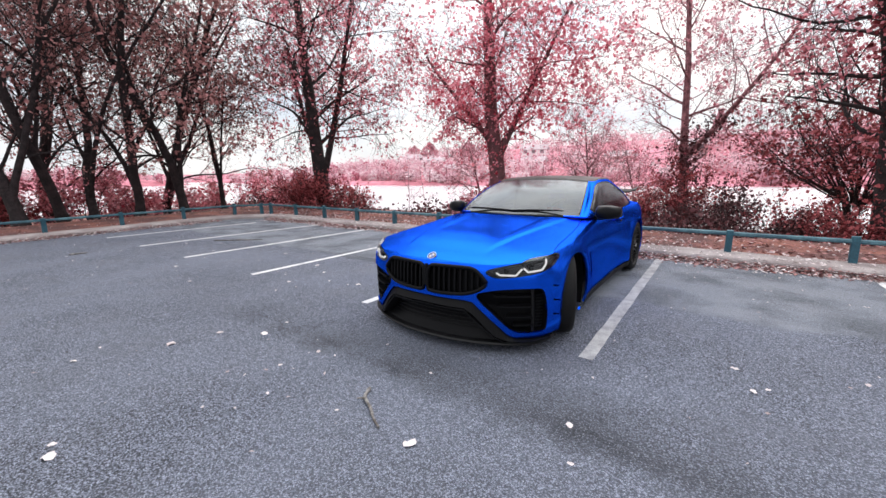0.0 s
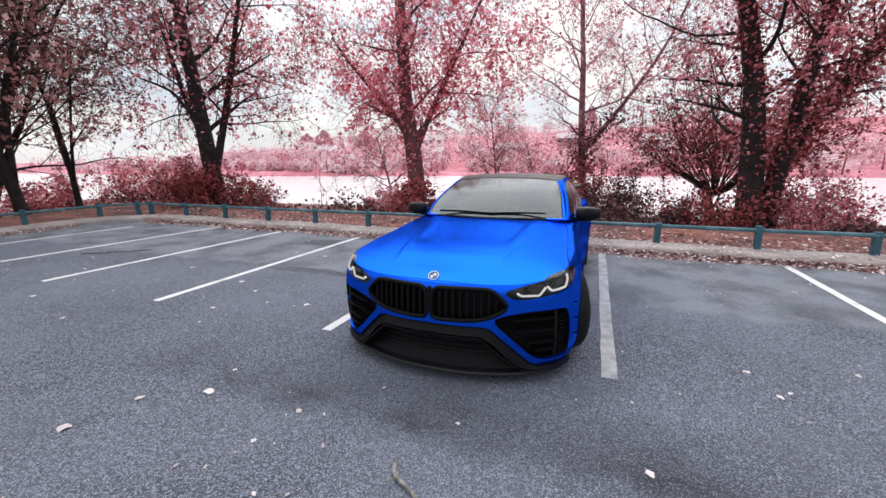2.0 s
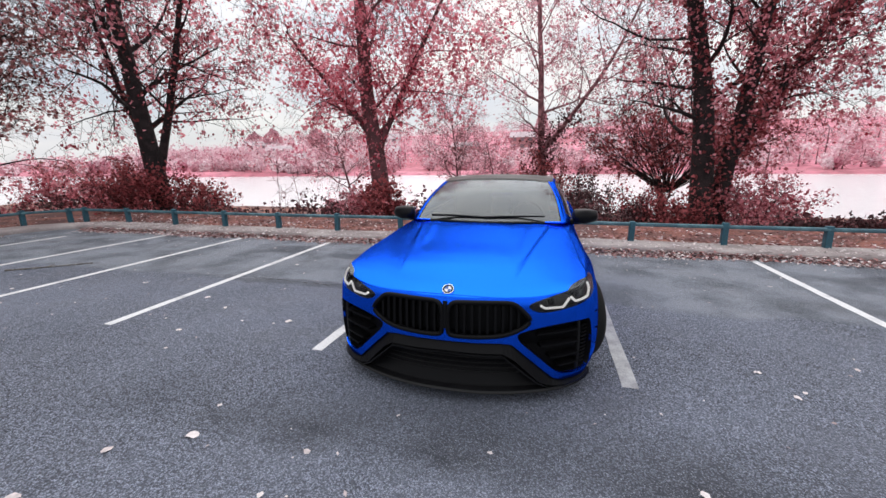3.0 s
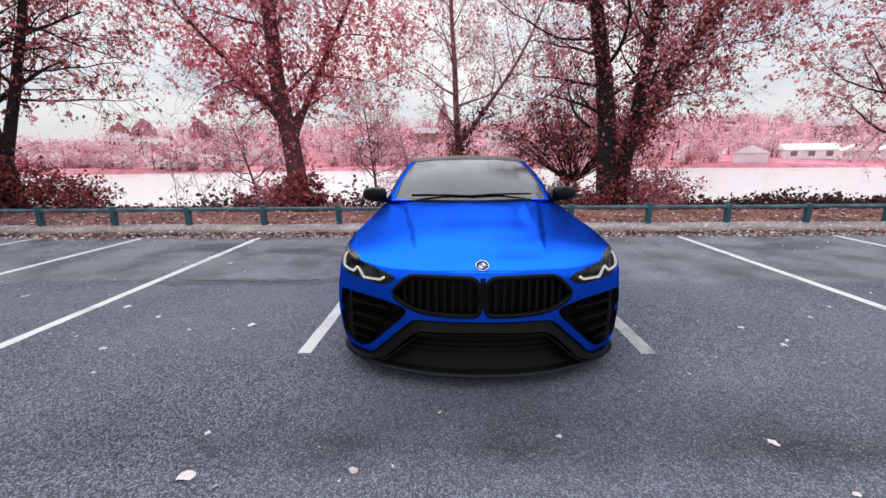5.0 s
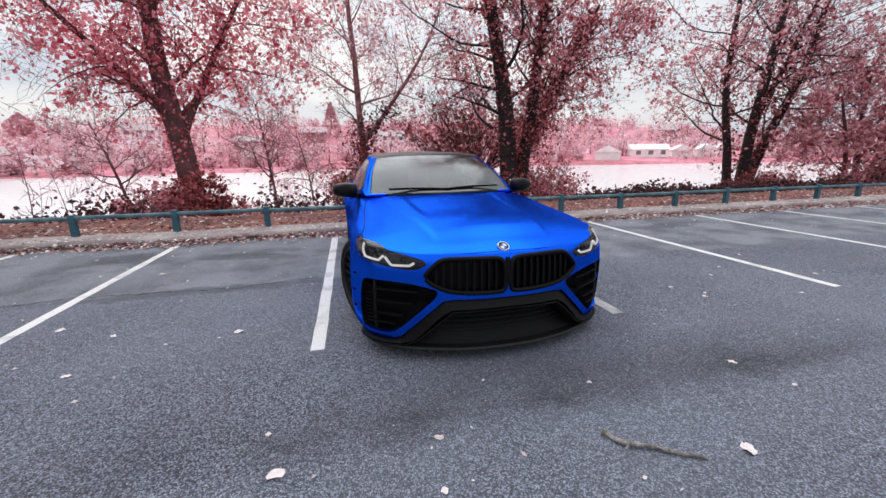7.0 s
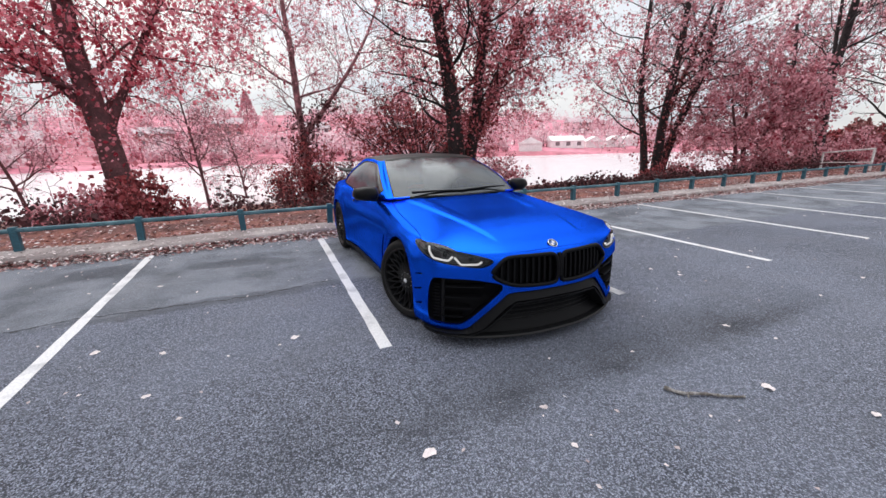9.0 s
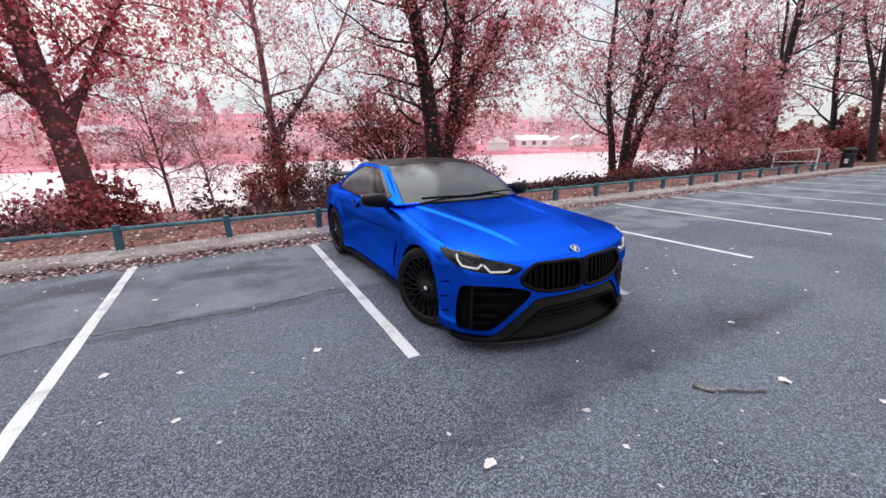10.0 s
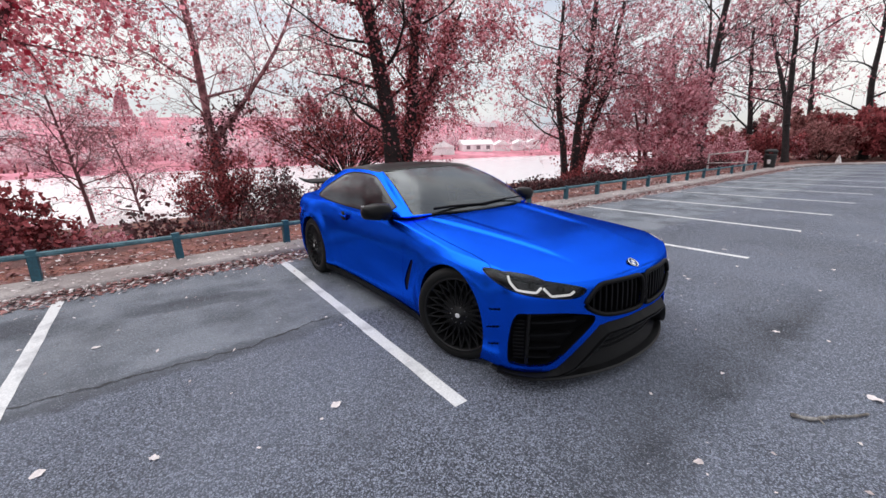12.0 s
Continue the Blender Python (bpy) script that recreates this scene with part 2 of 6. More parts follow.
M_BARK_PINK = mat("pinkish_bark", (0.165, 0.066, 0.075), 0.9, scale=4.0, fine=22, vary=0.35, bump=0.8, dist=0.03, dark=(0.09, 0.04, 0.045))
M_BARK_ROSE = mat("pale_rose_bark", (0.40, 0.19, 0.21), 0.9, scale=4.0, fine=22, vary=0.35, bump=0.8, dist=0.03, dark=(0.15, 0.065, 0.075))
M_TWIG = mat("bare_twigs", (0.17, 0.075, 0.085), 0.9, scale=4.0, fine=22, vary=0.3, bump=0.2, dist=0.01)
M_LEAF_CRIMSON = leaf_mat("crimson_leaves", (0.30, 0.022, 0.042), (0.99, 0.46, 0.52), trans=0.56)
M_LEAF_PINK = leaf_mat("pink_leaves", (0.36, 0.050, 0.082), (0.99, 0.62, 0.68), trans=0.62)
M_LEAF_ROSE = leaf_mat("rose_leaves", (0.54, 0.042, 0.085), (0.99, 0.50, 0.57), trans=0.66)
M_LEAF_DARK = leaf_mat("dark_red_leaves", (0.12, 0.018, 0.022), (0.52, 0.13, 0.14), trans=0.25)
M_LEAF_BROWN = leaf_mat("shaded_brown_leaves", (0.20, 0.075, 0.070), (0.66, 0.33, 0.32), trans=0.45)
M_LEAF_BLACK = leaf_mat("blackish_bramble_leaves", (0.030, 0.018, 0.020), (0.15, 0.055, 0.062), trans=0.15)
# far pink, rose and pale leaves: distance haze is put into their colours
M_LEAF_FAR = leaf_mat("haze_tinted_pink_foliage", (0.73, 0.43, 0.50), (0.86, 0.69, 0.73), trans=0.3)
M_LEAF_FARD = leaf_mat("haze_tinted_rose_foliage", (0.59, 0.26, 0.32), (0.74, 0.47, 0.52), trans=0.3)
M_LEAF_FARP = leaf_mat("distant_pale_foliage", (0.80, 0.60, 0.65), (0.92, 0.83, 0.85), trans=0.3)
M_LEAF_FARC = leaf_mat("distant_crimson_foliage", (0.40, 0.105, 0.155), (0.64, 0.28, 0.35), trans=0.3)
M_LITTER = leaf_mat("fallen_leaves", (0.46, 0.36, 0.36), (0.84, 0.77, 0.77), trans=0.1)
M_LITTER_RED = leaf_mat("fallen_red_leaves", (0.13, 0.040, 0.038), (0.46, 0.23, 0.22), trans=0.1)
M_LEAF_WHITE = mat("dry_pale_leaf", (0.74, 0.67, 0.67), 0.7, scale=20, fine=120, vary=0.12, bump=0.4, dist=0.003)
M_STICK = mat("dead_stick", (0.30, 0.285, 0.275), 0.9, scale=25, fine=150, vary=0.35, bump=0.7, dist=0.004, dark=(0.11, 0.095, 0.085))
M_WALL = mat("pale_render", (0.88, 0.86, 0.86), 0.85, scale=0.4, fine=3, vary=0.1, bump=0.1)
M_BRICK = mat("rose_brick_wall", (0.48, 0.24, 0.25), 0.85, scale=0.5, fine=4, vary=0.2, bump=0.2)
M_ROOF = mat("slate_roof", (0.58, 0.47, 0.50), 0.8, scale=0.6, fine=4, vary=0.2, bump=0.2)
M_GLASS_FAR = mat("dark_house_glass", (0.22, 0.18, 0.20), 0.2, scale=1, fine=5, vary=0.1, bump=0.0)
M_BLACK = mat("black_moulded_plastic", (0.012, 0.012, 0.013), 0.5, scale=12, fine=160, vary=0.2, bump=0.08, dist=0.002)
M_WHITE = mat("white_painted_steel", (0.72, 0.70, 0.70), 0.5, scale=8, fine=60, vary=0.12, bump=0.1, dark=(0.5, 0.45, 0.44))

M_WATER = bpy.data.materials.new("lake_water")
M_WATER.use_nodes = True
_n, _l = M_WATER.node_tree.nodes, M_WATER.node_tree.links
_b = _n["Principled BSDF"]
# near-white base colour stands in for part of the white sky's reflection
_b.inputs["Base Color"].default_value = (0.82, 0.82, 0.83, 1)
_b.inputs["Roughness"].default_value = 0.12
_b.inputs["Specular IOR Level"].default_value = 1.0
_b.inputs["IOR"].default_value = 1.6
_t = _n.new("ShaderNodeTexNoise")
_t.inputs["Scale"].default_value = 2.2
_t.inputs["Detail"].default_value = 5.0
_m = _n.new("ShaderNodeMapping")
_m.inputs["Scale"].default_value = (0.5, 1.6, 1.0)
_tc = _n.new("ShaderNodeTexCoord")
_l.new(_tc.outputs["Object"], _m.inputs["Vector"])
_l.new(_m.outputs["Vector"], _t.inputs["Vector"])
_bp = _n.new("ShaderNodeBump")
_bp.inputs["Strength"].default_value = 0.8
_bp.inputs["Distance"].default_value = 0.12
_l.new(_t.outputs["Fac"], _bp.inputs["Height"])
_l.new(_bp.outputs["Normal"], _b.inputs["Normal"])

M_SEAM = mat("dark_crack_filler", (0.055, 0.056, 0.064), 0.9, scale=8, fine=90, vary=0.3, bump=0.4, dist=0.004)

# ---- helpers for meshes ----
def mesh_ob(name, verts, faces, material, parent=None, label="", smooth=True, at=None, uvsafe=False):
    me = bpy.data.meshes.new(name)
    if isinstance(verts, np.ndarray):
        faces = np.asarray(faces, dtype=np.int32)
        k = faces.shape[1]
        me.vertices.add(len(verts))
        me.vertices.foreach_set("co", np.ascontiguousarray(verts, dtype=np.float32).ravel())
        me.loops.add(faces.size)
        me.loops.foreach_set("vertex_index", faces.ravel())
        me.polygons.add(len(faces))
        me.polygons.foreach_set("loop_start", np.arange(0, faces.size, k, dtype=np.int32))
        me.update(calc_edges=True)
    else:
        me.from_pydata(verts, [], faces)
        me.update()
    if smooth:
        me.polygons.foreach_set("use_smooth", np.ones(len(me.polygons), dtype=bool))
    if material:
        me.materials.append(material)
    ob = new(name, me)
    if at is not None:
        ob.matrix_basis = at
    if parent:
        ob.parent = parent
    if label:
        tagged(ob, label)
    return ob


def part(name, bm, material, parent, label="", smooth=False, at=None):
    me = bpy.data.meshes.new(name)
    bm.to_mesh(me)
    bm.free()
    if smooth:
        me.polygons.foreach_set("use_smooth", np.ones(len(me.polygons), dtype=bool))
    me.materials.append(material)
    ob = new(name, me)
    if at is not None:
        ob.matrix_basis = at
    if parent:
        ob.parent = parent
    if label:
        tagged(ob, label)
    return ob


def empty(name, m, label, category, group="", kind=""):
    e = new(name)
    e.empty_display_size = 0.2
    e.matrix_basis = m
    return tagged(e, label, category, group, kind)


def box(bm, lo, hi, bevel=0.0, seg=2):
    r = bmesh.ops.create_cube(bm, size=1.0)
    vs = r["verts"]
    for v in vs:
        v.co = Vector([lo[i] + (v.co[i] + 0.5) * (hi[i] - lo[i]) for i in range(3)])
    if bevel:
        es = list({e for v in vs for e in v.link_edges})
        bmesh.ops.bevel(bm, geom=es, offset=bevel, segments=seg, affect="EDGES", profile=0.5)
    return bm


def tube(path, radii, sides=8, close=True):
    """A tapered tube along a path: vertices and quads (capped by triangles as degenerate quads)."""
    P = np.asarray(path, float)
    n = len(P)
    d = np.gradient(P, axis=0)
    d /= np.linalg.norm(d, axis=1)[:, None] + 1e-9
    up = np.array([0.0, 0.0, 1.0]) if abs(d[0][2]) < 0.9 else np.array([1.0, 0.0, 0.0])
    a = np.cross(d, up)
    a /= np.linalg.norm(a, axis=1)[:, None] + 1e-9
    b = np.cross(d, a)
    th = np.linspace(0, 2 * np.pi, sides, endpoint=False)
    R = np.asarray(radii, float)[:, None, None]
    V = P[:, None, :] + R * (np.cos(th)[None, :, None] * a[:, None, :] + np.sin(th)[None, :, None] * b[:, None, :])
    V = V.reshape(-1, 3)
    i = np.arange(n - 1)[:, None] * sides
    j = np.arange(sides)[None, :]
    F = np.stack([i + j, i + (j + 1) % sides, i + sides + (j + 1) % sides, i + sides + j], -1).reshape(-1, 4)
    return V, F


def smoothstep(a, b, x):
    t = np.clip((np.asarray(x, float) - a) / (b - a), 0, 1)
    return t * t * (3 - 2 * t)


def wobble(x, y, f, seed=0.0):
    return (np.sin(x * f + seed) * np.cos(y * f * 1.3 + seed * 2.1) + 0.5 * np.sin(x * f * 2.3 + 1.7 + seed) * np.sin(y * f * 2.1 + seed)) / 1.5


# ---- plan of the car park ----
KERB_Y, KERB_W, KERB_H = 4.42, 0.62, 0.10
KERB_X = -11.4          # the side kerb, running along y
LAKE_Z = -1.5
CORNER_R = 1.1


def ground_z(x, y):
    """Height of the land: car park level, the bank down to the lake, its bed, and the far hillside."""
    x, y = np.asarray(x, float), np.asarray(y, float)
    yy = np.maximum(y, (-x - 11.4 + 0.35) * 1.0 + 4.0)      # land beyond the side kerb falls away likewise
    yy = np.where(x < -12.2, np.maximum(y, 5.4 + (-x - 12.2) * 0.55), y)
    z = np.full(np.broadcast(x, y).shape, -0.02)
    z = z + 0.10 * smoothstep(4.6, 5.0, yy) + 0.05 * wobble(x, y, 1.9) * smoothstep(5.0, 6.0, yy)
    z = z - 1.15 * smoothstep(6.7, 10.5, yy) - 0.38 * smoothstep(10.5, 20.5, yy) - 2.0 * smoothstep(20.5, 26, yy)
    far = 70 + 6 * np.sin(x * 0.03 + 1.0) - 0.00 * x
    rise = smoothstep(far - 3, far + 4, y)
    z = z + rise * 2.6
    z = z + smoothstep(far + 4, far + 130, y) * (14.5 + 2.0 * np.sin(x * 0.017 + 0.6)) * (1 - 0.8 * smoothstep(90, 190, -x)) + rise * 0.5 * wobble(x, y, 0.11)
    # the land closes the lake at both ends and the wood stands on level ground
    side = smoothstep(38, 60, x) * (1 - smoothstep(20, 45, y))
    z = z * (1 - side) + side * 0.0
    west = smoothstep(125, 145, -x) * (1 - smoothstep(40, 75, y))
    z = z * (1 - west) + west * (0.6 + 2.5 * smoothstep(145, 260, -x))
    east = smoothstep(150, 190, x)
    z = z * (1 - east) + east * 3.0
    return z


def axis(*runs):
    out = []
    for a, c, n in runs:
        out.append(np.linspace(a, c, n, endpoint=False))
    return np.concatenate(out)


gx = axis((-900, -150, 12), (-150, -40, 32), (-40, -14, 30), (-14, 30, 90), (30, 60, 26), (60, 200, 40), (200, 901, 12))
gy = axis((-700, -60, 10), (-60, 3.5, 24), (3.5, 22, 84), (22, 64, 30), (64, 84, 36), (84, 260, 60), (260, 1500, 14))
GX, GY = np.meshgrid(gx, gy)
GZ = ground_z(GX, GY)
V = np.stack([GX, GY, GZ], -1).reshape(-1, 3)
nx, ny = len(gx), len(gy)
ii, jj = np.meshgrid(np.arange(nx - 1), np.arange(ny - 1))
F = np.stack([jj * nx + ii, jj * nx + ii + 1, (jj + 1) * nx + ii + 1, (jj + 1) * nx + ii], -1).reshape(-1, 4)
ground = mesh_ob("ground", V, F, M_SOIL)
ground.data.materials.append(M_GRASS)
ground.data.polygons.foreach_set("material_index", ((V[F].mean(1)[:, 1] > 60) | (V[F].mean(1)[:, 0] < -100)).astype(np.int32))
tagged(ground, "bare reddish soil bank falling to the lake shore", "ground", kind="structure")

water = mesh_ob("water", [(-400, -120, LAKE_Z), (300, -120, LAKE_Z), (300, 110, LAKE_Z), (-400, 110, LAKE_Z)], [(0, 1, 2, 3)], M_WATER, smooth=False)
tagged(water, "calm lake with the white sky put partly into its pale colour", "lake", kind="structure")


def kerb_line(off):
    """Plan line parallel to the kerb's front edge, off metres behind it, round the corner."""
    r = CORNER_R + off
    pts = [(KERB_X - off, -60.0), (KERB_X - off, -20.0)]
    pts += [(KERB_X - off, y) for y in np.arange(-10, KERB_Y - CORNER_R, 1.0)]
    for a in np.linspace(180, 90, 10):
        pts.append((KERB_X + CORNER_R + r * math.cos(radians(a)), KERB_Y - CORNER_R + r * math.sin(radians(a))))
    pts += [(x, KERB_Y + off) for x in np.arange(KERB_X + CORNER_R + 0.6, 24.5, 0.8)]
    for a in np.linspace(90, 35, 8):
        pts.append((25.0 + (9 - off) * 0 + (9 + off) * math.cos(radians(a)), KERB_Y - 9 + (9 + off) * math.sin(radians(a))))
    pts += [(34.5, -3.0), (44.0, -14.0), (60.0, -40.0)] if off < 0.01 else [(34.5 + off, -3.0 + off), (44.0 + off, -14.0 + off), (60 + off, -40.0 + off)]
    return pts


# asphalt sheet inside the kerb line
front = kerb_line(0.0)
outline = [(x, y, 0.0) for x, y in front] + [(60.0, -70.0, 0.0), (KERB_X, -70.0, 0.0)]
bm = bmesh.new()
face = bm.faces.new([bm.verts.new(p) for p in outline])
bmesh.ops.triangulate(bm, faces=[face])
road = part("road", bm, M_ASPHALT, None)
tagged(road, "worn grey asphalt car park surface with pale chippings", "asphalt", kind="structure")

# kerb: a broad flush-topped concrete edging with worn rounded nose
profile = [(0.0, -0.05), (0.0, 0.055), (0.012, 0.082), (0.04, KERB_H), (0.25, KERB_H + 0.006), (KERB_W - 0.03, KERB_H + 0.004), (KERB_W, KERB_H - 0.02), (KERB_W, -0.1)]
lines = [kerb_line(o) for o, _ in profile]
V, F = [], []
m_ = len(lines[0])
for k, (o, z) in enumerate(profile):
    for x, y in lines[k]:
        zz = z + (0.008 * math.sin(x * 1.7 + y) if 0 < k < len(profile) - 1 else 0)
        V.append((x, y, zz))
for k in range(len(profile) - 1):
    for i in range(m_ - 1):
        F.append((k * m_ + i, (k + 1) * m_ + i, (k + 1) * m_ + i + 1, k * m_ + i + 1))
kerb = mesh_ob("kerb", V, F, M_KERB, smooth=False)
tagged(kerb, "broad weathered concrete kerb littered with leaves", "kerb", kind="structure")

# bay markings
LINES = [(-10.15, -9.80, .85), (-8.04, -7.60, .25), (-5.90, -5.64, .12), (-3.625, -3.545, .12), (-1.245, -1.16, .08), (1.236, 1.19, .02), (3.80, 3.70, .02), (6.38, 6.33, .05), (8.70, 8.62, .12)]
LINES += [(8.75 + 2.37 * k, 8.66 + 2.30 * k, .15) for k in range(1, 9)]
for k, (x0, x1, short) in enumerate(LINES):
    w = 0.055 if k == 5 else 0.05
    y1 = KERB_Y - short
    n = 24
    rng = random.Random(k)
    V = []
    for i in range(n + 1):
        t = i / n
        x = x0 + (x1 - x0) * t
        V += [(x - w + rng.uniform(-0.004, 0.004), y1 * t, 0.004), (x + w + rng.uniform(-0.004, 0.004), y1 * t, 0.004)]
    F = [(2 * i, 2 * i + 1, 2 * i + 3, 2 * i + 2) for i in range(n)]
    ob = mesh_ob("bay_line", V, F, M_LINE_OLD if k == 5 else M_LINE, smooth=False)
    tagged(ob, "worn grey-white parking bay line beside the car" if k == 5 else "white painted parking bay line on asphalt", "road marking", "bay lines", "structure")


# ---- knee-rail fence ----
def fence_run(points, skip_first=False):
    """Square posts with a weathered rail let into their tops; points are post places in the plan."""
    length = (Vector(points[-1]) - Vector(points[0])).length
    fence = empty("knee_rail_fence", pose(points[0][0], points[0][1], 0.06), "low teal-painted timber knee-rail fence along the kerb", "fence", "car park fences")
    rng = random.Random(5)
    d = (Vector(points[-1]) - Vector(points[0])).normalized()
    ang = math.degrees(math.atan2(d.y, d.x))
    base = Vector((points[0][0], points[0][1], 0))
    bm = bmesh.new()
    box(bm, (-0.048, -0.048, -0.25), (0.048, 0.048, 0.41), 0.010)
    post = None
    for k, (x, y) in enumerate(points):
        if skip_first and k == 0:
            continue
        at = pose(x - base.x, y - base.y, rng.uniform(-0.012, 0.012), rng.uniform(-2, 2), rng.uniform(-2, 2), ang + rng.uniform(-4, 4))
        if post is None:
            post = part("post", bm, M_TEAL, fence, at=at)
        else:
            o = new("post", post.data)
            o.parent = fence
            o.matrix_basis = at
    for k in range(len(points) - 1):
        a, c = Vector((*points[k], 0)) - base, Vector((*points[k + 1], 0)) - base
        L = (c - a).length
        bm = bmesh.new()
        prof = [(-0.042, 0.006), (-0.036, 0.032), (0.0, 0.046), (0.036, 0.032), (0.042, 0.006), (0.028, -0.018), (-0.028, -0.018)]
        ring0 = [bm.verts.new((-0.003, p[0], 0.335 + p[1])) for p in prof]
        ring1 = [bm.verts.new((L - 0.006, p[0], 0.335 + p[1])) for p in prof]
        for i in range(len(prof)):
            bm.faces.new((ring0[i], ring0[(i + 1) % 7], ring1[(i + 1) % 7], ring1[i]))
        bm.faces.new(ring0[::-1])
        bm.faces.new(ring1)
        bmesh.ops.recalc_face_normals(bm, faces=bm.faces)
        ca = math.degrees(math.atan2((c - a).y, (c - a).x))
        n = Vector((math.sin(radians(ca)), -math.cos(radians(ca)), 0)) * 0.0
        part("rail", bm, M_RAIL, fence, at=pose(a.x + n.x, a.y + n.y, rng.uniform(-0.006, 0.006), 0, 0, ca))
    return fence


FENCE_Y = KERB_Y + KERB_W - 0.10
px0 = -2.33
POST_STEP = 1.47
xs = [px0 + POST_STEP * k for k in range(-6, 17)]
fence_run([(x, FENCE_Y) for x in xs])
FENCE_X = KERB_X - KERB_W + 0.10
fence_run([(xs[0], FENCE_Y), (FENCE_X + 0.55, FENCE_Y - 0.22), (FENCE_X, FENCE_Y - 0.9)] + [(FENCE_X, FENCE_Y - 0.9 - 1.6 * k) for k in range(1, 9)], skip_first=True)

# ---- the car ----
def paint_mat():
    """Satin wrap: deep blue pigment under a soft azure metallic sheen."""
    m = mat("satin_blue_paint", (0.002, 0.020, 0.46), 0.5, 0.0, scale=1.2, fine=900, vary=0.06, bump=0.03, dist=0.0008, dark=(0.002, 0.022, 0.46), spec=0.08)
    n, l = m.node_tree.nodes, m.node_tree.links
    gl = n.new("ShaderNodeBsdfGlossy")
    gl.inputs["Color"].default_value = (0.007, 0.118, 0.90, 1)
    gl.inputs["Roughness"].default_value = 0.23
    mx = n.new("ShaderNodeMixShader")
    mx.inputs["Fac"].default_value = 0.93
    l.new(n["Principled BSDF"].outputs["BSDF"], mx.inputs[1])
    l.new(gl.outputs["BSDF"], mx.inputs[2])
    l.new(mx.outputs["Shader"], n["Material Output"].inputs["Surface"])
    return m


def glass_mat(name, tint, gloss=0.5):
    m = bpy.data.materials.new(name)
    m.use_nodes = True
    n, l = m.node_tree.nodes, m.node_tree.links
    n.remove(n["Principled BSDF"])
    tr = n.new("ShaderNodeBsdfTransparent")
    tr.inputs["Color"].default_value = (*tint, 1)
    gl = n.new("ShaderNodeBsdfGlossy")
    gl.inputs["Roughness"].default_value = 0.14
    gl.inputs["Color"].default_value = (0.9, 0.95, 1.0, 1)
    fr = n.new("ShaderNodeFresnel")
    fr.inputs["IOR"].default_value = 1.52
    no = n.new("ShaderNodeTexNoise")
    no.inputs["Scale"].default_value = 3.0
    mr = n.new("ShaderNodeMath")
    mr.operation = "MULTIPLY_ADD"
    mr.inputs[1].default_value = 1.0
    mr.inputs[2].default_value = gloss
    mx = n.new("ShaderNodeMixShader")
    l.new(fr.outputs["Fac"], mr.inputs[0])
    l.new(mr.outputs[0], mx.inputs["Fac"])
    l.new(tr.outputs["BSDF"], mx.inputs[1])
    l.new(gl.outputs["BSDF"], mx.inputs[2])
    l.new(mx.outputs["Shader"], n["Material Output"].inputs["Surface"])
    return m


M_PAINT = paint_mat()
M_CARBON = mat("gloss_black_roof", (0.006, 0.006, 0.007), 0.32, spec=0.12, scale=3, fine=200, vary=0.1, bump=0.0, coat=0.0)
M_TRIM = mat("satin_black_trim", (0.005, 0.005, 0.006), 0.45, spec=0.10, scale=8, fine=220, vary=0.15, bump=0.05, dist=0.001)
M_TRIM_GREY = mat("dark_grey_lip_plastic", (0.009, 0.009, 0.010), 0.42, spec=0.22, scale=8, fine=220, vary=0.2, bump=0.06, dist=0.001)
M_TYRE = mat("tyre_rubber", (0.007, 0.007, 0.007), 0.75, spec=0.25, scale=20, fine=120, vary=0.25, bump=0.3, dist=0.003)
M_RIM = mat("satin_black_alloy", (0.009, 0.009, 0.010), 0.45, 0.1, spec=0.25, scale=20, fine=200, vary=0.15, bump=0.0)
M_STEEL = mat("brake_steel", (0.30, 0.30, 0.31), 0.35, 0.9, scale=20, fine=200, vary=0.2, bump=0.05)
M_CHROME = mat("bright_metal", (0.75, 0.75, 0.77), 0.18, 1.0, scale=20, fine=200, vary=0.05, bump=0.0)
M_LAMP = mat("clear_light_guide", (0.80, 0.80, 0.78), 0.25, scale=30, fine=200, vary=0.05, bump=0.0)
bsdf(M_LAMP).inputs["Emission Color"].default_value = (1.0, 0.98, 0.94, 1)
bsdf(M_LAMP).inputs["Emission Strength"].default_value = 0.7
M_LAMP_IN = mat("lamp_housing", (0.020, 0.020, 0.022), 0.3, 0.3, scale=20, fine=100, vary=0.2, bump=0.0)
M_BADGE_B = mat("badge_blue", (0.03, 0.10, 0.35), 0.3, scale=30, fine=200, vary=0.05, bump=0.0)
M_BADGE_W = mat("badge_white", (0.72, 0.72, 0.72), 0.3, scale=30, fine=200, vary=0.05, bump=0.0)
M_INTERIOR = mat("dark_leather", (0.045, 0.042, 0.042), 0.6, scale=6, fine=90, vary=0.2, bump=0.2, dist=0.002)
M_SCREEN = glass_mat("windscreen_glass", (0.22, 0.23, 0.23), 0.025)
M_SIDEGLASS = glass_mat("tinted_side_glass", (0.02, 0.02, 0.022), 0.0)
M_LENS = glass_mat("headlamp_lens", (0.62, 0.62, 0.64), -0.02)
M_TAIL = mat("tail_lamp_red", (0.30, 0.012, 0.012), 0.15, scale=20, fine=90, vary=0.1, bump=0.0)

CAR_X, CAR_Y = 0.01, 1.9
car = empty("car", pose(CAR_X, CAR_Y, 0), "satin electric-blue sports coupe with black roof parked in a bay", "car")
WHEEL_F, WHEEL_R, ARCH = (0.475, 0.362), (3.33, 0.362), 0.380


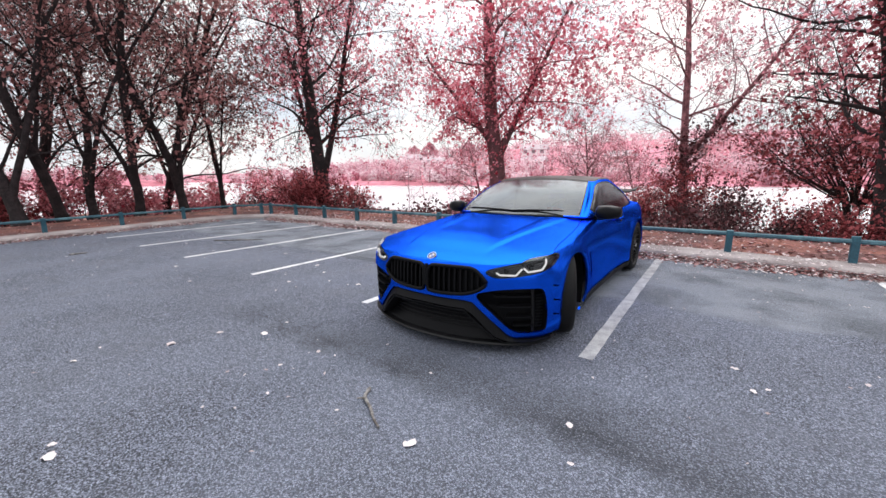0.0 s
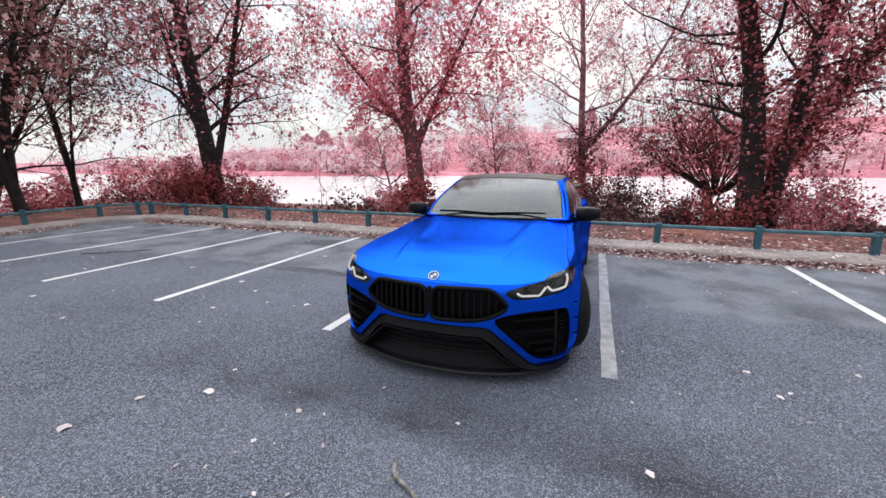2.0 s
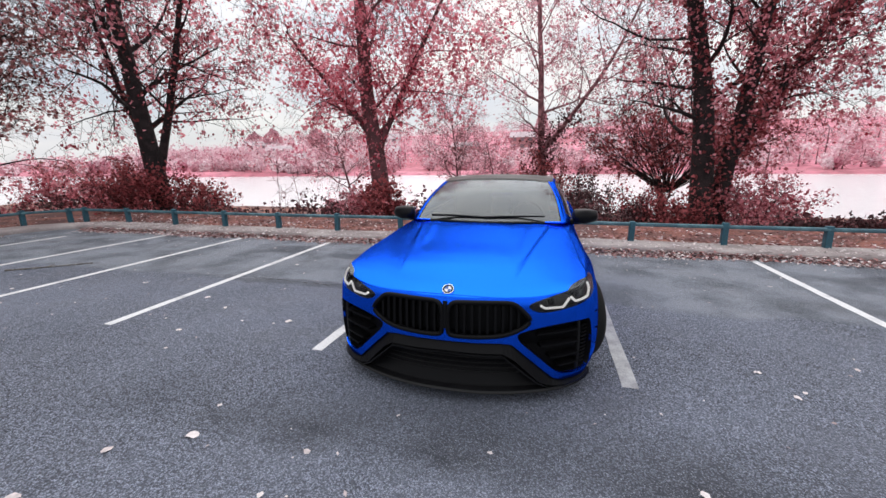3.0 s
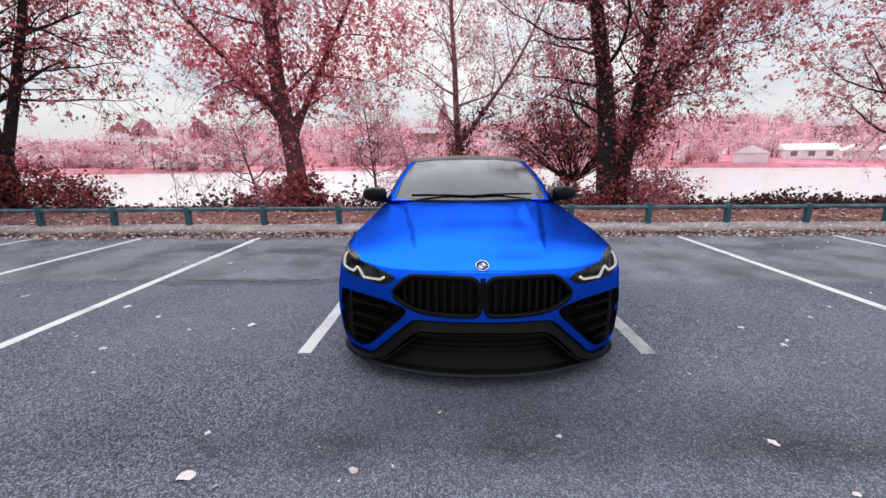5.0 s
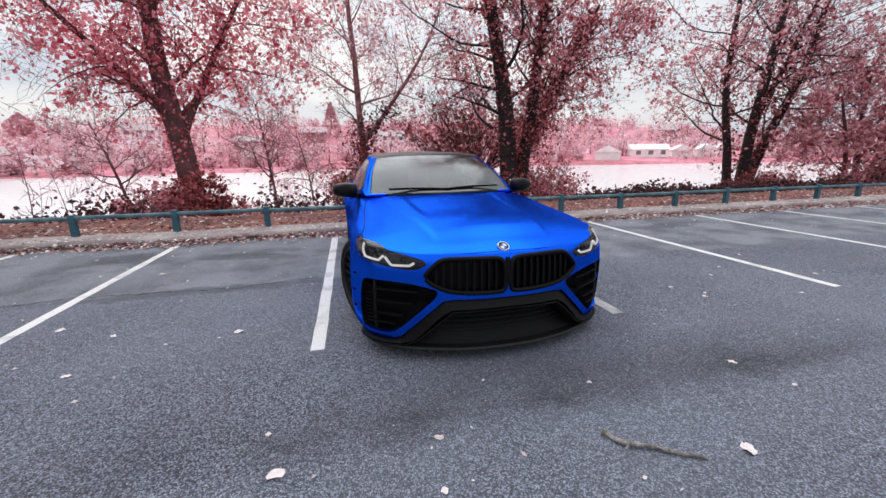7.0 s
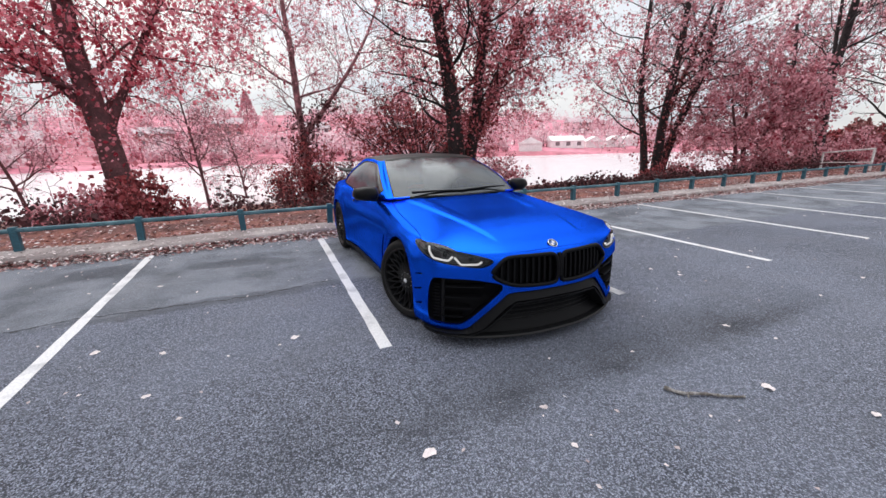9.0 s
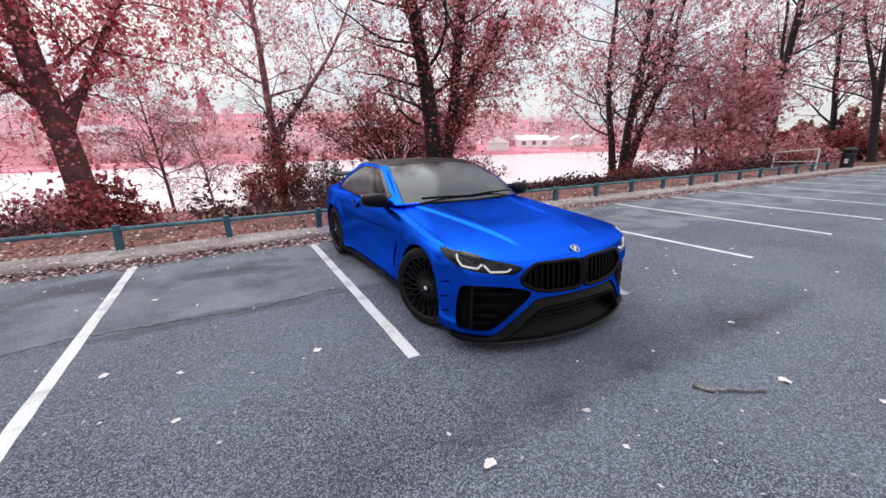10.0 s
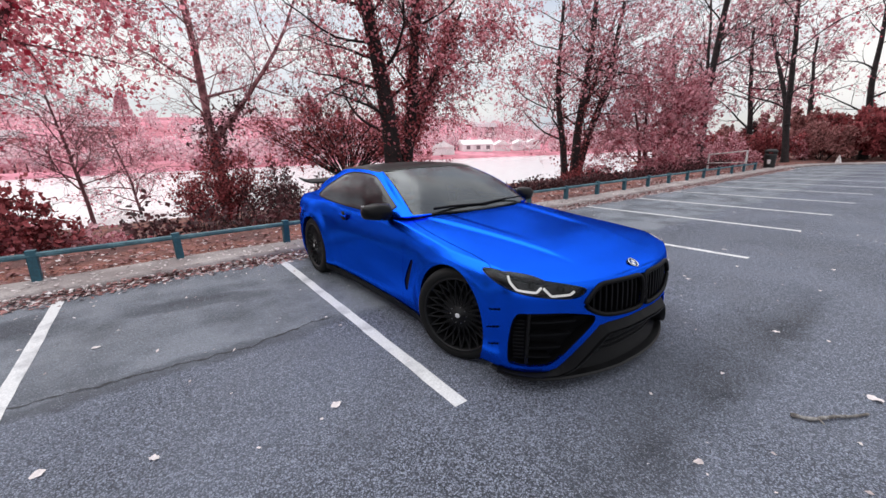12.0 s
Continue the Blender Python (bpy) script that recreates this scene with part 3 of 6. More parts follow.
def spline(points, n, closed=False):
    """Catmull-Rom through the points, n samples evenly along it."""
    P = np.asarray(points, float)
    Q = np.vstack([2 * P[0] - P[1], P, 2 * P[-1] - P[-2]])
    out = []
    for i in range(len(P) - 1):
        p0, p1, p2, p3 = Q[i], Q[i + 1], Q[i + 2], Q[i + 3]
        for t in np.linspace(0, 1, 24, endpoint=False):
            out.append(0.5 * ((2 * p1) + (p2 - p0) * t + (2 * p0 - 5 * p1 + 4 * p2 - p3) * t * t + (3 * p1 - p0 - 3 * p2 + p3) * t ** 3))
    out.append(P[-1])
    out = np.array(out)
    d = np.concatenate([[0], np.cumsum(np.linalg.norm(np.diff(out[:, :2], axis=0), axis=1))])
    s = np.linspace(0, d[-1], n)
    return np.stack([np.interp(s, d, out[:, k]) for k in range(out.shape[1])], 1), s


def smooth_interp(xk, yk, x):
    """Smooth one-dimensional curve through the knots."""
    xk, yk = np.asarray(xk, float), np.asarray(yk, float)
    m = np.gradient(yk, xk)
    x = np.clip(x, xk[0], xk[-1])
    i = np.clip(np.searchsorted(xk, x) - 1, 0, len(xk) - 2)
    h = xk[i + 1] - xk[i]
    t = (x - xk[i]) / h
    return (2 * t ** 3 - 3 * t ** 2 + 1) * yk[i] + (t ** 3 - 2 * t ** 2 + t) * h * m[i] + (-2 * t ** 3 + 3 * t ** 2) * yk[i + 1] + (t ** 3 - t ** 2) * h * m[i + 1]


class Sheet:
    """Triangles with positions, smooth normals and two surface coordinates, which can be cut along any level line."""

    def __init__(self, V, N, A, F):
        self.V, self.N, self.A, self.F = V, N, A, F

    def cut(self, f):
        F, s = self.F, f < 0
        cnt = s[F].sum(1)
        data = np.hstack([self.V, self.N, self.A])
        mix = F[(cnt == 1) | (cnt == 2)]
        c2 = s[mix].sum(1)
        lone_in = c2 == 1
        lone = np.where(lone_in[:, None], s[mix], ~s[mix]).argmax(1)
        a = mix[np.arange(len(mix)), lone]
        b = mix[np.arange(len(mix)), (lone + 1) % 3]
        c = mix[np.arange(len(mix)), (lone + 2) % 3]
        e = np.vstack([np.sort(np.stack([a, b], 1), 1), np.sort(np.stack([a, c], 1), 1)])
        ue, inv = np.unique(e, axis=0, return_inverse=True) if len(e) else (e, np.zeros(0, int))
        inv = np.asarray(inv).ravel()
        if len(ue):
            t = f[ue[:, 0]] / (f[ue[:, 0]] - f[ue[:, 1]])
            nd = data[ue[:, 0]] * (1 - t[:, None]) + data[ue[:, 1]] * t[:, None]
            p = inv[:len(mix)] + len(data)
            q = inv[len(mix):] + len(data)
            data = np.vstack([data, nd])
        else:
            p = q = np.zeros(0, int)
        tri1 = np.stack([a, p, q], 1)
        tri2 = np.vstack([np.stack([p, b, c], 1), np.stack([p, c, q], 1)])
        li2 = np.concatenate([lone_in, lone_in])
        inside = np.vstack([F[cnt == 3], tri1[lone_in], tri2[~li2]])
        outside = np.vstack([F[cnt == 0], tri1[~lone_in], tri2[li2]])
        return self._sub(data, inside), self._sub(data, outside)

    @staticmethod
    def _sub(data, F):
        used, inv = np.unique(F, return_inverse=True)
        d = data[used]
        n = d[:, 3:6]
        n = n / (np.linalg.norm(n, axis=1)[:, None] + 1e-12)
        return Sheet(d[:, :3], n, d[:, 6:], np.asarray(inv).reshape(-1, 3))

    def moved(self, d):
        return Sheet(self.V + self.N * d, self.N, self.A, self.F)

    def rim(self, depth):
        """The returned edge of a panel: a strip from its border inwards."""
        e = np.vstack([self.F[:, [0, 1]], self.F[:, [1, 2]], self.F[:, [2, 0]]])
        k = np.sort(e, 1)
        _, first, n = np.unique(k, axis=0, return_index=True, return_counts=True)
        b = e[first[n == 1]]
        b = b[~(np.abs(self.V[b, 0]).max(1) < 1e-4)]
        V0, V1 = self.V[b[:, 0]], self.V[b[:, 1]]
        W0, W1 = V0 - self.N[b[:, 0]] * depth, V1 - self.N[b[:, 1]] * depth
        fn = np.cross(V1 - V0, self.N[b[:, 0]])
        fn /= np.linalg.norm(fn, axis=1)[:, None] + 1e-12
        m = len(b)
        V = np.vstack([V0, V1, W1, W0])
        i = np.arange(m)
        F = np.vstack([np.stack([i + m, i, i + 3 * m], 1), np.stack([i + m, i + 3 * m, i + 2 * m], 1)])
        return Sheet(V, np.vstack([fn] * 4), np.zeros((4 * m, 2)), F)


def grid_sheet(P, A):
    """A sheet from a grid of points; columns run from the middle line outwards."""
    a, b = P.shape[:2]
    V = P.reshape(-1, 3)
    i, j = np.meshgrid(np.arange(a - 1), np.arange(b - 1), indexing="ij")
    q = np.stack([i * b + j, (i + 1) * b + j, (i + 1) * b + j + 1, i * b + j + 1], -1).reshape(-1, 4)
    F = np.vstack([q[:, [0, 1, 2]], q[:, [0, 2, 3]]])
    fn = np.cross(V[F[:, 1]] - V[F[:, 0]], V[F[:, 2]] - V[F[:, 0]])
    N = np.zeros_like(V)
    for k in range(3):
        np.add.at(N, F[:, k], fn)
    N[np.abs(V[:, 0]) < 1e-6, 0] = 0
    ok = np.linalg.norm(fn, axis=1) > 1e-10
    N /= np.linalg.norm(N, axis=1)[:, None] + 1e-12
    return Sheet(V, N, A.reshape(-1, A.shape[-1]), F[ok])


def sheet_part(name, sheets, material, parent, label="", both=True, side=0):
    """One mesh from sheets of the half body: mirrored (both), or one side alone (side 1 or -1)."""
    Vs, Ns, Fs, k = [], [], [], 0
    for s in sheets:
        for sg in ((1, -1) if both else (side,)):
            V, N, F = s.V.copy(), s.N.copy(), s.F
            V[:, 0] *= sg
            N[:, 0] *= sg
            Vs.append(V)
            Ns.append(N)
            Fs.append((F if sg > 0 else F[:, ::-1]) + k)
            k += len(V)
    V, N, F = np.vstack(Vs), np.vstack(Ns), np.vstack(Fs)
    V[:, 1] -= CAR_Y
    ob = mesh_ob(name, V, F, material, parent, label)
    if len(ob.data.vertices) == len(N):
        ob.data.normals_split_custom_set_from_vertices(N.tolist())
    return ob


def poly_sd(pts, x, y):
    """Signed distance to a closed polygon, negative inside."""
    P = np.asarray(pts, float)
    d = np.full(x.shape, 1e9)
    inside = np.zeros(x.shape, bool)
    for i in range(len(P)):
        a, b = P[i], P[(i + 1) % len(P)]
        e = b - a
        t = np.clip(((x - a[0]) * e[0] + (y - a[1]) * e[1]) / (e @ e + 1e-12), 0, 1)
        d = np.minimum(d, np.hypot(x - a[0] - t * e[0], y - a[1] - t * e[1]))
        crosses = ((a[1] > y) != (b[1] > y)) & (x < (b[0] - a[0]) * (y - a[1]) / (b[1] - a[1] + 1e-12) + a[0])
        inside ^= crosses
    return np.where(inside, -d, d)


def rounded(pts, n=4, cut=0.25):
    """Corner-cut polygon for soft outlines."""
    P = np.asarray(pts, float)
    for _ in range(n):
        Q = np.roll(P, -1, 0)
        P = np.stack([P * (1 - cut) + Q * cut, P * cut + Q * (1 - cut)], 1).reshape(-1, 2)
        cut = 0.25
    return P


# plan outline of the lower body: x, y, shoulder height
OUT = [(0, -.45, .722), (.2, -.44, .737), (.4, -.40, .738), (.6, -.33, .738), (.768, -.248, .755), (.884, -.160, .772), (.950, -.042, .788),
       (.970, .1, .802), (.976, .3, .818), (.978, .53, .835), (.960, .9, .875), (.932, 1.3, .918), (.925, 1.8, .935), (.925, 2.4, .94),
       (.945, 2.9, .955), (.975, 3.33, .948), (.955, 3.7, .942), (.905, 4.0, .938), (.80, 4.2, .94), (.6, 4.31, .95), (.3, 4.36, .95), (0, 4.375, .95)]
NU, NV, NT = 420, 64, 66
oc, ol = spline(OUT, NU)
tang = np.gradient(oc[:, :2], axis=0)
tang /= np.linalg.norm(tang, axis=1)[:, None]
nrm = np.stack([tang[:, 1], -tang[:, 0]], 1)
nrm[0], nrm[-1] = (0, -1), (0, 1)
Z_BOT = 0.12
front_soft = 0.35 + 0.65 * smoothstep(0.55, 1.25, ol) * (1 - 0.5 * smoothstep(5.2, 5.6, ol))
vv = np.linspace(0, 1, NV)
off_v = smooth_interp([0, .1, .3, .5, .7, .85, .94, 1.0], [-.050, -.022, -.003, 0, -.008, -.022, -.045, -.078], vv)
P = np.zeros((NU, NV + NT, 3))
A = np.zeros((NU, NV + NT, 2))
for i in range(NU):
    x, y, zs = oc[i]
    z = Z_BOT + (zs - Z_BOT) * vv
    off = off_v * front_soft[i]
    for wy, wz in (WHEEL_F, WHEEL_R):
        dist_w = np.hypot(y - wy, z - wz)
        off = off + 0.020 * smoothstep(0.56, 0.40, dist_w) * (1 if x > 0.6 else 0)
    door = math.exp(-((y - 1.95) / 0.75) ** 2)
    off = off - 0.028 * door * np.exp(-((z - 0.40) / 0.16) ** 2) + 0.010 * door * np.exp(-((z - 0.70) / 0.07) ** 2)
    P[i, :NV, 0] = x + nrm[i, 0] * off
    P[i, :NV, 1] = y + nrm[i, 1] * off
    P[i, :NV, 2] = z
Z_C_Y = [-.42, -.37, -.3, -.15, .1, .4, .75, 1.1, 1.35, 2.0, 3.2, 3.7, 4.0, 4.2, 4.30, 4.375]
Z_C_Z = [.725, .745, .768, .802, .850, .893, .935, .970, .985, .99, .99, .99, .99, .992, .985, .95]


def top_z(x, y, xo, zs):
    r = np.clip(np.abs(x) / max(xo, 1e-4), 0, 1)
    zc = max(smooth_interp(Z_C_Y, Z_C_Z, np.array([y]))[0], zs)
    z = zs + (zc - zs) * (1 - r ** 2.7)
    # twin creases of the bonnet: the middle stands proud, with a second fold outboard
    k = float(smoothstep(-0.24, 0.02, y) * (1 - smoothstep(1.05, 1.36, y)))
    xc = 0.40 + 0.23 * np.clip((y + 0.15) / 1.35, 0, 1)
    z = z + 0.013 * k * (1 - smoothstep(xc - 0.004, xc + 0.022, np.abs(x)))
    k2 = float(smoothstep(0.15, 0.55, y) * (1 - smoothstep(1.05, 1.35, y)))
    xi = 0.40 + 0.12 * np.clip((y + 0.15) / 1.35, 0, 1)
    z = z - 0.016 * k2 * (1 - smoothstep(xi - 0.10, xi - 0.005, np.abs(x)))
    return z


for i in range(NU):
    xs_, ys_, zs_ = P[i, NV - 1]
    k = np.linspace(0, 1, NT + 1)[1:]
    xt = xs_ * (1 - k)
    P[i, NV:, 0] = xt
    P[i, NV:, 1] = ys_
    P[i, NV:, 2] = top_z(xt, ys_, xs_, zs_)
for i in range(NU):
    A[i, :, 0] = ol[i]
    A[i, :NV, 1] = vv
    A[i, NV:, 1] = 1 + np.linspace(0, 1, NT + 1)[1:]
body = grid_sheet(P, A)


def wheel_sd(s, c, r):
    return np.where(s.V[:, 0] > 0.4, np.hypot(s.V[:, 1] - c[0], s.V[:, 2] - c[1]) - r, 9.0)


# openings and panels
for c in (WHEEL_F, WHEEL_R):
    _, body = body.cut(wheel_sd(body, c, ARCH))
# under the cabin the top is open
_, body = body.cut(np.where(body.A[:, 1] > 1.0, poly_sd([(-.1, 1.20), (.3, 1.22), (.60, 1.30), (.735, 1.42), (.80, 1.7), (.80, 2.6), (.72, 3.2), (.50, 3.85), (-.1, 3.97)], body.V[:, 0], body.V[:, 1]), 9.0))
lower_edge = [(-.1, .441), (.36, .440), (.43, .430), (.72, .170), (.78, .146), (1.05, .140), (1.30, .150), (1.30, 0.0), (-.1, 0.0)]
_, body = body.cut(poly_sd(lower_edge, body.A[:, 0], body.V[:, 2]))

KIDNEY = rounded([(.017, .50), (.042, .478), (.20, .480), (.37, .490), (.475, .526), (.548, .576), (.542, .606), (.495, .656), (.445, .700), (.38, .708), (.12, .706), (.044, .700), (.017, .650)], 3)
HEAD = rounded([(.522, .690), (.66, .727), (.80, .754), (.95, .779), (1.10, .793), (1.22, .796), (1.335, .786), (1.22, .738), (1.05, .692), (.93, .668), (.77, .645), (.63, .630), (.56, .650)], 2)
INTAKE = rounded([(.43, .492), (.56, .528), (.72, .553), (.95, .560), (1.01, .548), (1.045, .40), (1.055, .206), (1.02, .192), (.86, .186), (.757, .194), (.60, .338)], 2)


def by_front(s, poly):
    return np.where(s.A[:, 1] <= 1.35, poly_sd(poly, s.A[:, 0], s.V[:, 2]), 9.0)


kidney, body = body.cut(by_front(body, KIDNEY))
head, body = body.cut(by_front(body, HEAD))
intake, body = body.cut(by_front(body, INTAKE))
FIN = [[(1.10, .572), (1.195, .550), (1.195, .538), (1.10, .556)], [(1.105, .456), (1.20, .430), (1.20, .416), (1.105, .440)], [(1.105, .338), (1.195, .312), (1.195, .298), (1.105, .322)]]
slits = []
for f_ in FIN:
    g, body = body.cut(by_front(body, f_))
    slits.append(g)
VENT = [(2.12, .66), (2.16, .66), (2.30, .44), (2.29, .36), (2.25, .36)]
vent, body = body.cut(by_front(body, VENT))
tail_lamp, body = body.cut(np.where((body.V[:, 1] > 3.6) & (body.A[:, 1] <= 1), poly_sd([(4.95, .80), (5.6, .79), (5.75, .73), (5.2, .69), (4.98, .72)], body.A[:, 0], body.V[:, 2]), 9.0))


def merged(*sheets):
    k, Fs = 0, []
    for q in sheets:
        Fs.append(q.F + k)
        k += len(q.V)
    return Sheet(np.vstack([q.V for q in sheets]), np.vstack([q.N for q in sheets]), np.vstack([q.A for q in sheets]), np.vstack(Fs))


def split_line(s, fn, w):
    """Parts a sheet along the line fn = 0: the two sides and the narrow gap between."""
    a, rest = s.cut(fn(s) + w)
    gap, b = rest.cut(fn(rest) - w)
    return a, gap, b


# shut lines: bonnet edge, door front and rear
def d_hood(s):
    return np.abs(s.V[:, 0]) - smooth_interp([-.5, -.30, -.10, .02, .10, .25, .5, .9, 1.2, 1.34], [1.3, 1.3, 1.2, 1.0, .915, .872, .85, .82, .775, .735], s.V[:, 1])


def d_door_f(s):
    return s.V[:, 1] - smooth_interp([.15, .35, .6, .8, .96], [1.235, 1.215, 1.17, 1.165, 1.19], s.V[:, 2])


def d_door_r(s):
    return s.V[:, 1] - smooth_interp([.15, .35, .6, .8, .98], [2.50, 2.58, 2.66, 2.70, 2.66], s.V[:, 2])


area, body = body.cut(np.maximum(np.maximum(0.93 - body.A[:, 1], body.V[:, 1] - 1.34), -0.6 - body.V[:, 1]))
hood, gap_h, edge_h = split_line(area, d_hood, 0.0035)
body = merged(body, edge_h)
area, body = body.cut(np.maximum(body.A[:, 1] - 1.02, 0.2 - body.V[:, 2]))
wing_f, gap_f, rest_d = split_line(area, d_door_f, 0.003)
door, gap_r, wing_r = split_line(rest_d, d_door_r, 0.003)
body = merged(body, wing_f, wing_r)
gaps = [gap_h, gap_f, gap_r]


def d_cowl(s):
    return smooth_interp([0, .4, .75, 1.0], [1.118, 1.152, 1.292, 1.52], np.abs(s.V[:, 0])) - s.V[:, 1]


cowl, hood = hood.cut(d_cowl(hood))
sill, body = body.cut(np.where((body.V[:, 1] > .78) & (body.V[:, 1] < 3.08), body.V[:, 2] - .195, 9.0))

body_ob = sheet_part("body", [body, body.rim(0.02)], M_PAINT, car)
sheet_part("bonnet", [hood, hood.rim(0.012)], M_PAINT, car)
sheet_part("cowl", [cowl.moved(-0.012)], M_TRIM, car, "black cowl below the windscreen")
for sg in (1, -1):
    d_ob = sheet_part("door", [door, door.rim(0.012)], M_PAINT, car, both=False, side=sg)
    # shallow black disc on the door: shade of the blue bowl put into colour
    bm = bmesh.new()
    bmesh.ops.create_uvsphere(bm, u_segments=24, v_segments=12, radius=1.0)
    for v in bm.verts:
        v.co = Vector((v.co.x * 0.010, v.co.y * 0.058, v.co.z * 0.050))
    part("handle_bowl_shade", bm, M_TRIM, d_ob, "black disc standing in for the shade in the handle bowl", smooth=True, at=pose(sg * 0.922, 2.41 - CAR_Y, 0.856))
    bm = bmesh.new()
    box(bm, (-0.012, -0.075, -0.011), (0.012, 0.075, 0.011), 0.008)
    part("door_handle", bm, M_PAINT, d_ob, at=pose(sg * 0.932, 2.41 - CAR_Y, 0.860, 4))
    sheet_part("side_skirt", [sill.moved(0.012)], M_TRIM, car, "satin black side skirt", both=False, side=sg)
    sheet_part("tail_lamp", [tail_lamp.moved(-0.004)], M_TAIL, car, "red tail lamp", both=False, side=sg)
    for g_ in gaps:
        sheet_part("panel_gap", [g_.moved(-0.010)], M_TRIM, car, "dark shut line", both=False, side=sg)
    sheet_part("side_vent", [vent.moved(-0.012)], M_TRIM, car, "black slot vent behind the front wheel", both=False, side=sg)
    # slits are lined in black trim colour, which stands in for their inner shade
    for s_ in slits:
        sheet_part("bumper_slit", [s_.moved(-0.030), s_.rim(0.030)], M_TRIM, car, "slit in the bumper corner with shade put into its black inside", both=False, side=sg)


def front_point(l, z, d=0.0):
    """A point of the nose: along the outline l metres from the middle, at height z, d metres proud."""
    x, y = np.interp(l, ol, oc[:, 0]), np.interp(l, ol, oc[:, 1])
    nx_, ny_ = np.interp(l, ol, nrm[:, 0]), np.interp(l, ol, nrm[:, 1])
    zs = np.interp(l, ol, oc[:, 2])
    v = np.clip((z - Z_BOT) / (zs - Z_BOT), 0, 1)
    o = np.interp(v, vv, off_v) * np.interp(l, ol, front_soft) + d
    return np.array([x + nx_ * o, y + ny_ * o, z])


def nose_tube(name, pts, r, material, parent, label="", sg=1, d=0.0, sides=8, n=40, flat=1.0, closed=False):
    q = np.array(pts, float)
    if closed:
        q = np.vstack([q, q[:1]])
    seg = np.concatenate([[0], np.cumsum(np.linalg.norm(np.diff(q, axis=0), axis=1))])
    t = np.linspace(0, seg[-1], n)
    path = np.array([front_point(np.interp(k, seg, q[:, 0]), np.interp(k, seg, q[:, 1]), d) for k in t])
    path[:, 0] *= sg
    path[:, 1] -= CAR_Y
    V, F = tube(path, np.full(n, r), sides)
    return mesh_ob(name, V, F, material, parent, label)


# kidney grilles: frame, dark back, upright bars
for sg in (1, -1):
    g_ob = sheet_part("kidney_grille", [kidney.moved(-0.05), kidney.rim(0.05)], M_TRIM, car, "black kidney grille with upright bars", both=False, side=sg)
    nose_tube("frame", KIDNEY[::2], 0.016, M_TRIM, g_ob, "", sg, d=0.002, closed=True, n=72)
    for k in range(9):
        l = 0.075 + 0.05 * k
        zz = np.linspace(.46, .74, 80)
        sd = poly_sd(KIDNEY, np.full(80, l), zz)
        zin = zz[sd < -0.004]
        if len(zin) < 4:
            continue
        a = [front_point(l, z, -0.012) for z in np.linspace(zin[0], zin[-1], 7)]
        b = [front_point(l + 0.0, z, -0.045) for z in np.linspace(zin[0], zin[-1], 7)]
        V, F = [], []
        for i, (p0, p1) in enumerate(zip(a, b)):
            for dx in (-0.008, 0.008):
                for p in (p0, p1):
                    V.append((sg * (p[0] + dx * (1 if p is p0 else 0.7)), p[1] - CAR_Y, p[2]))
        for i in range(6):
            o = 4 * i
            F += [(o, o + 2, o + 6, o + 4), (o + 1, o + 5, o + 7, o + 3), (o, o + 4, o + 5, o + 1), (o + 2, o + 3, o + 7, o + 6)]
        mesh_ob("bar", V, F, M_TRIM, g_ob, smooth=False)
    # side intake: deep back panel, three fins, ribbed outer cheek
    i_ob = sheet_part("side_intake", [intake.moved(-0.085), intake.rim(0.085)], M_TRIM, car, "black angular bumper intake with fins", both=False, side=sg)
    for z0, l0, l1 in ((.47, .66, .90), (.385, .66, .91), (.30, .70, .92), (.235, .74, .93)):
        pts = [(l0 - (z0 - .3) * 0.35, z0 + 0.012), (l1, z0 + 0.02)]
        V, F = [], []
        for l, z in [(pts[0][0] + (pts[1][0] - pts[0][0]) * q, pts[0][1] + (pts[1][1] - pts[0][1]) * q) for q in np.linspace(0, 1, 8)]:
            for d, dz in ((-0.015, 0.006), (-0.015, -0.006), (-0.085, -0.016), (-0.085, 0.012)):
                p = front_point(l, z + dz, d)
                V.append((sg * p[0], p[1] - CAR_Y, p[2]))
        for i in range(7):
            o = 4 * i
            for j in range(4):
                F.append((o + j, o + (j + 1) % 4, o + 4 + (j + 1) % 4, o + 4 + j))
        F += [(0, 1, 2, 3), (28, 29, 30, 31)]
        mesh_ob("fin", V, F, M_TRIM, i_ob, smooth=False)
    for k in range(11):
        z = .24 + .026 * k
        nose_tube("rib", [(.945, z), (1.02, z - 0.004)], 0.005, M_TRIM, i_ob, "", sg, d=-0.03, sides=5, n=5)
    nose_tube("post", [(.915, .545), (.925, .20)], 0.012, M_TRIM_GREY, i_ob, "", sg, d=-0.03, sides=6, n=8)
    # headlamp: dark housing, projector, light guides, lens
    h_ob = sheet_part("headlamp", [head.moved(-0.045), head.rim(0.045)], M_LAMP_IN, car, "dark headlamp with white angular light guides", both=False, side=sg)
    for drl in ([(.62, .676), (.648, .658), (.775, .657), (.825, .708)], [(.838, .714), (.872, .684), (1.005, .696), (1.06, .737), (1.085, .768)]):
        nose_tube("light_guide", drl, 0.0082, M_LAMP, h_ob, "white light guide", sg, d=-0.012, n=26)
    for l, z in ((.70, .690), (.90, .722)):
        p = front_point(l, z, -0.03)
        bm = bmesh.new()
        bmesh.ops.create_uvsphere(bm, u_segments=16, v_segments=8, radius=0.026)
        part("projector", bm, M_CARBON, h_ob, "dark projector lens", smooth=True, at=pose(sg * p[0], p[1] - CAR_Y, p[2]))
    lens = sheet_part("lens", [head.moved(-0.001)], M_LENS, h_ob, "clear lens", both=False, side=sg)
    lens.visible_shadow = False

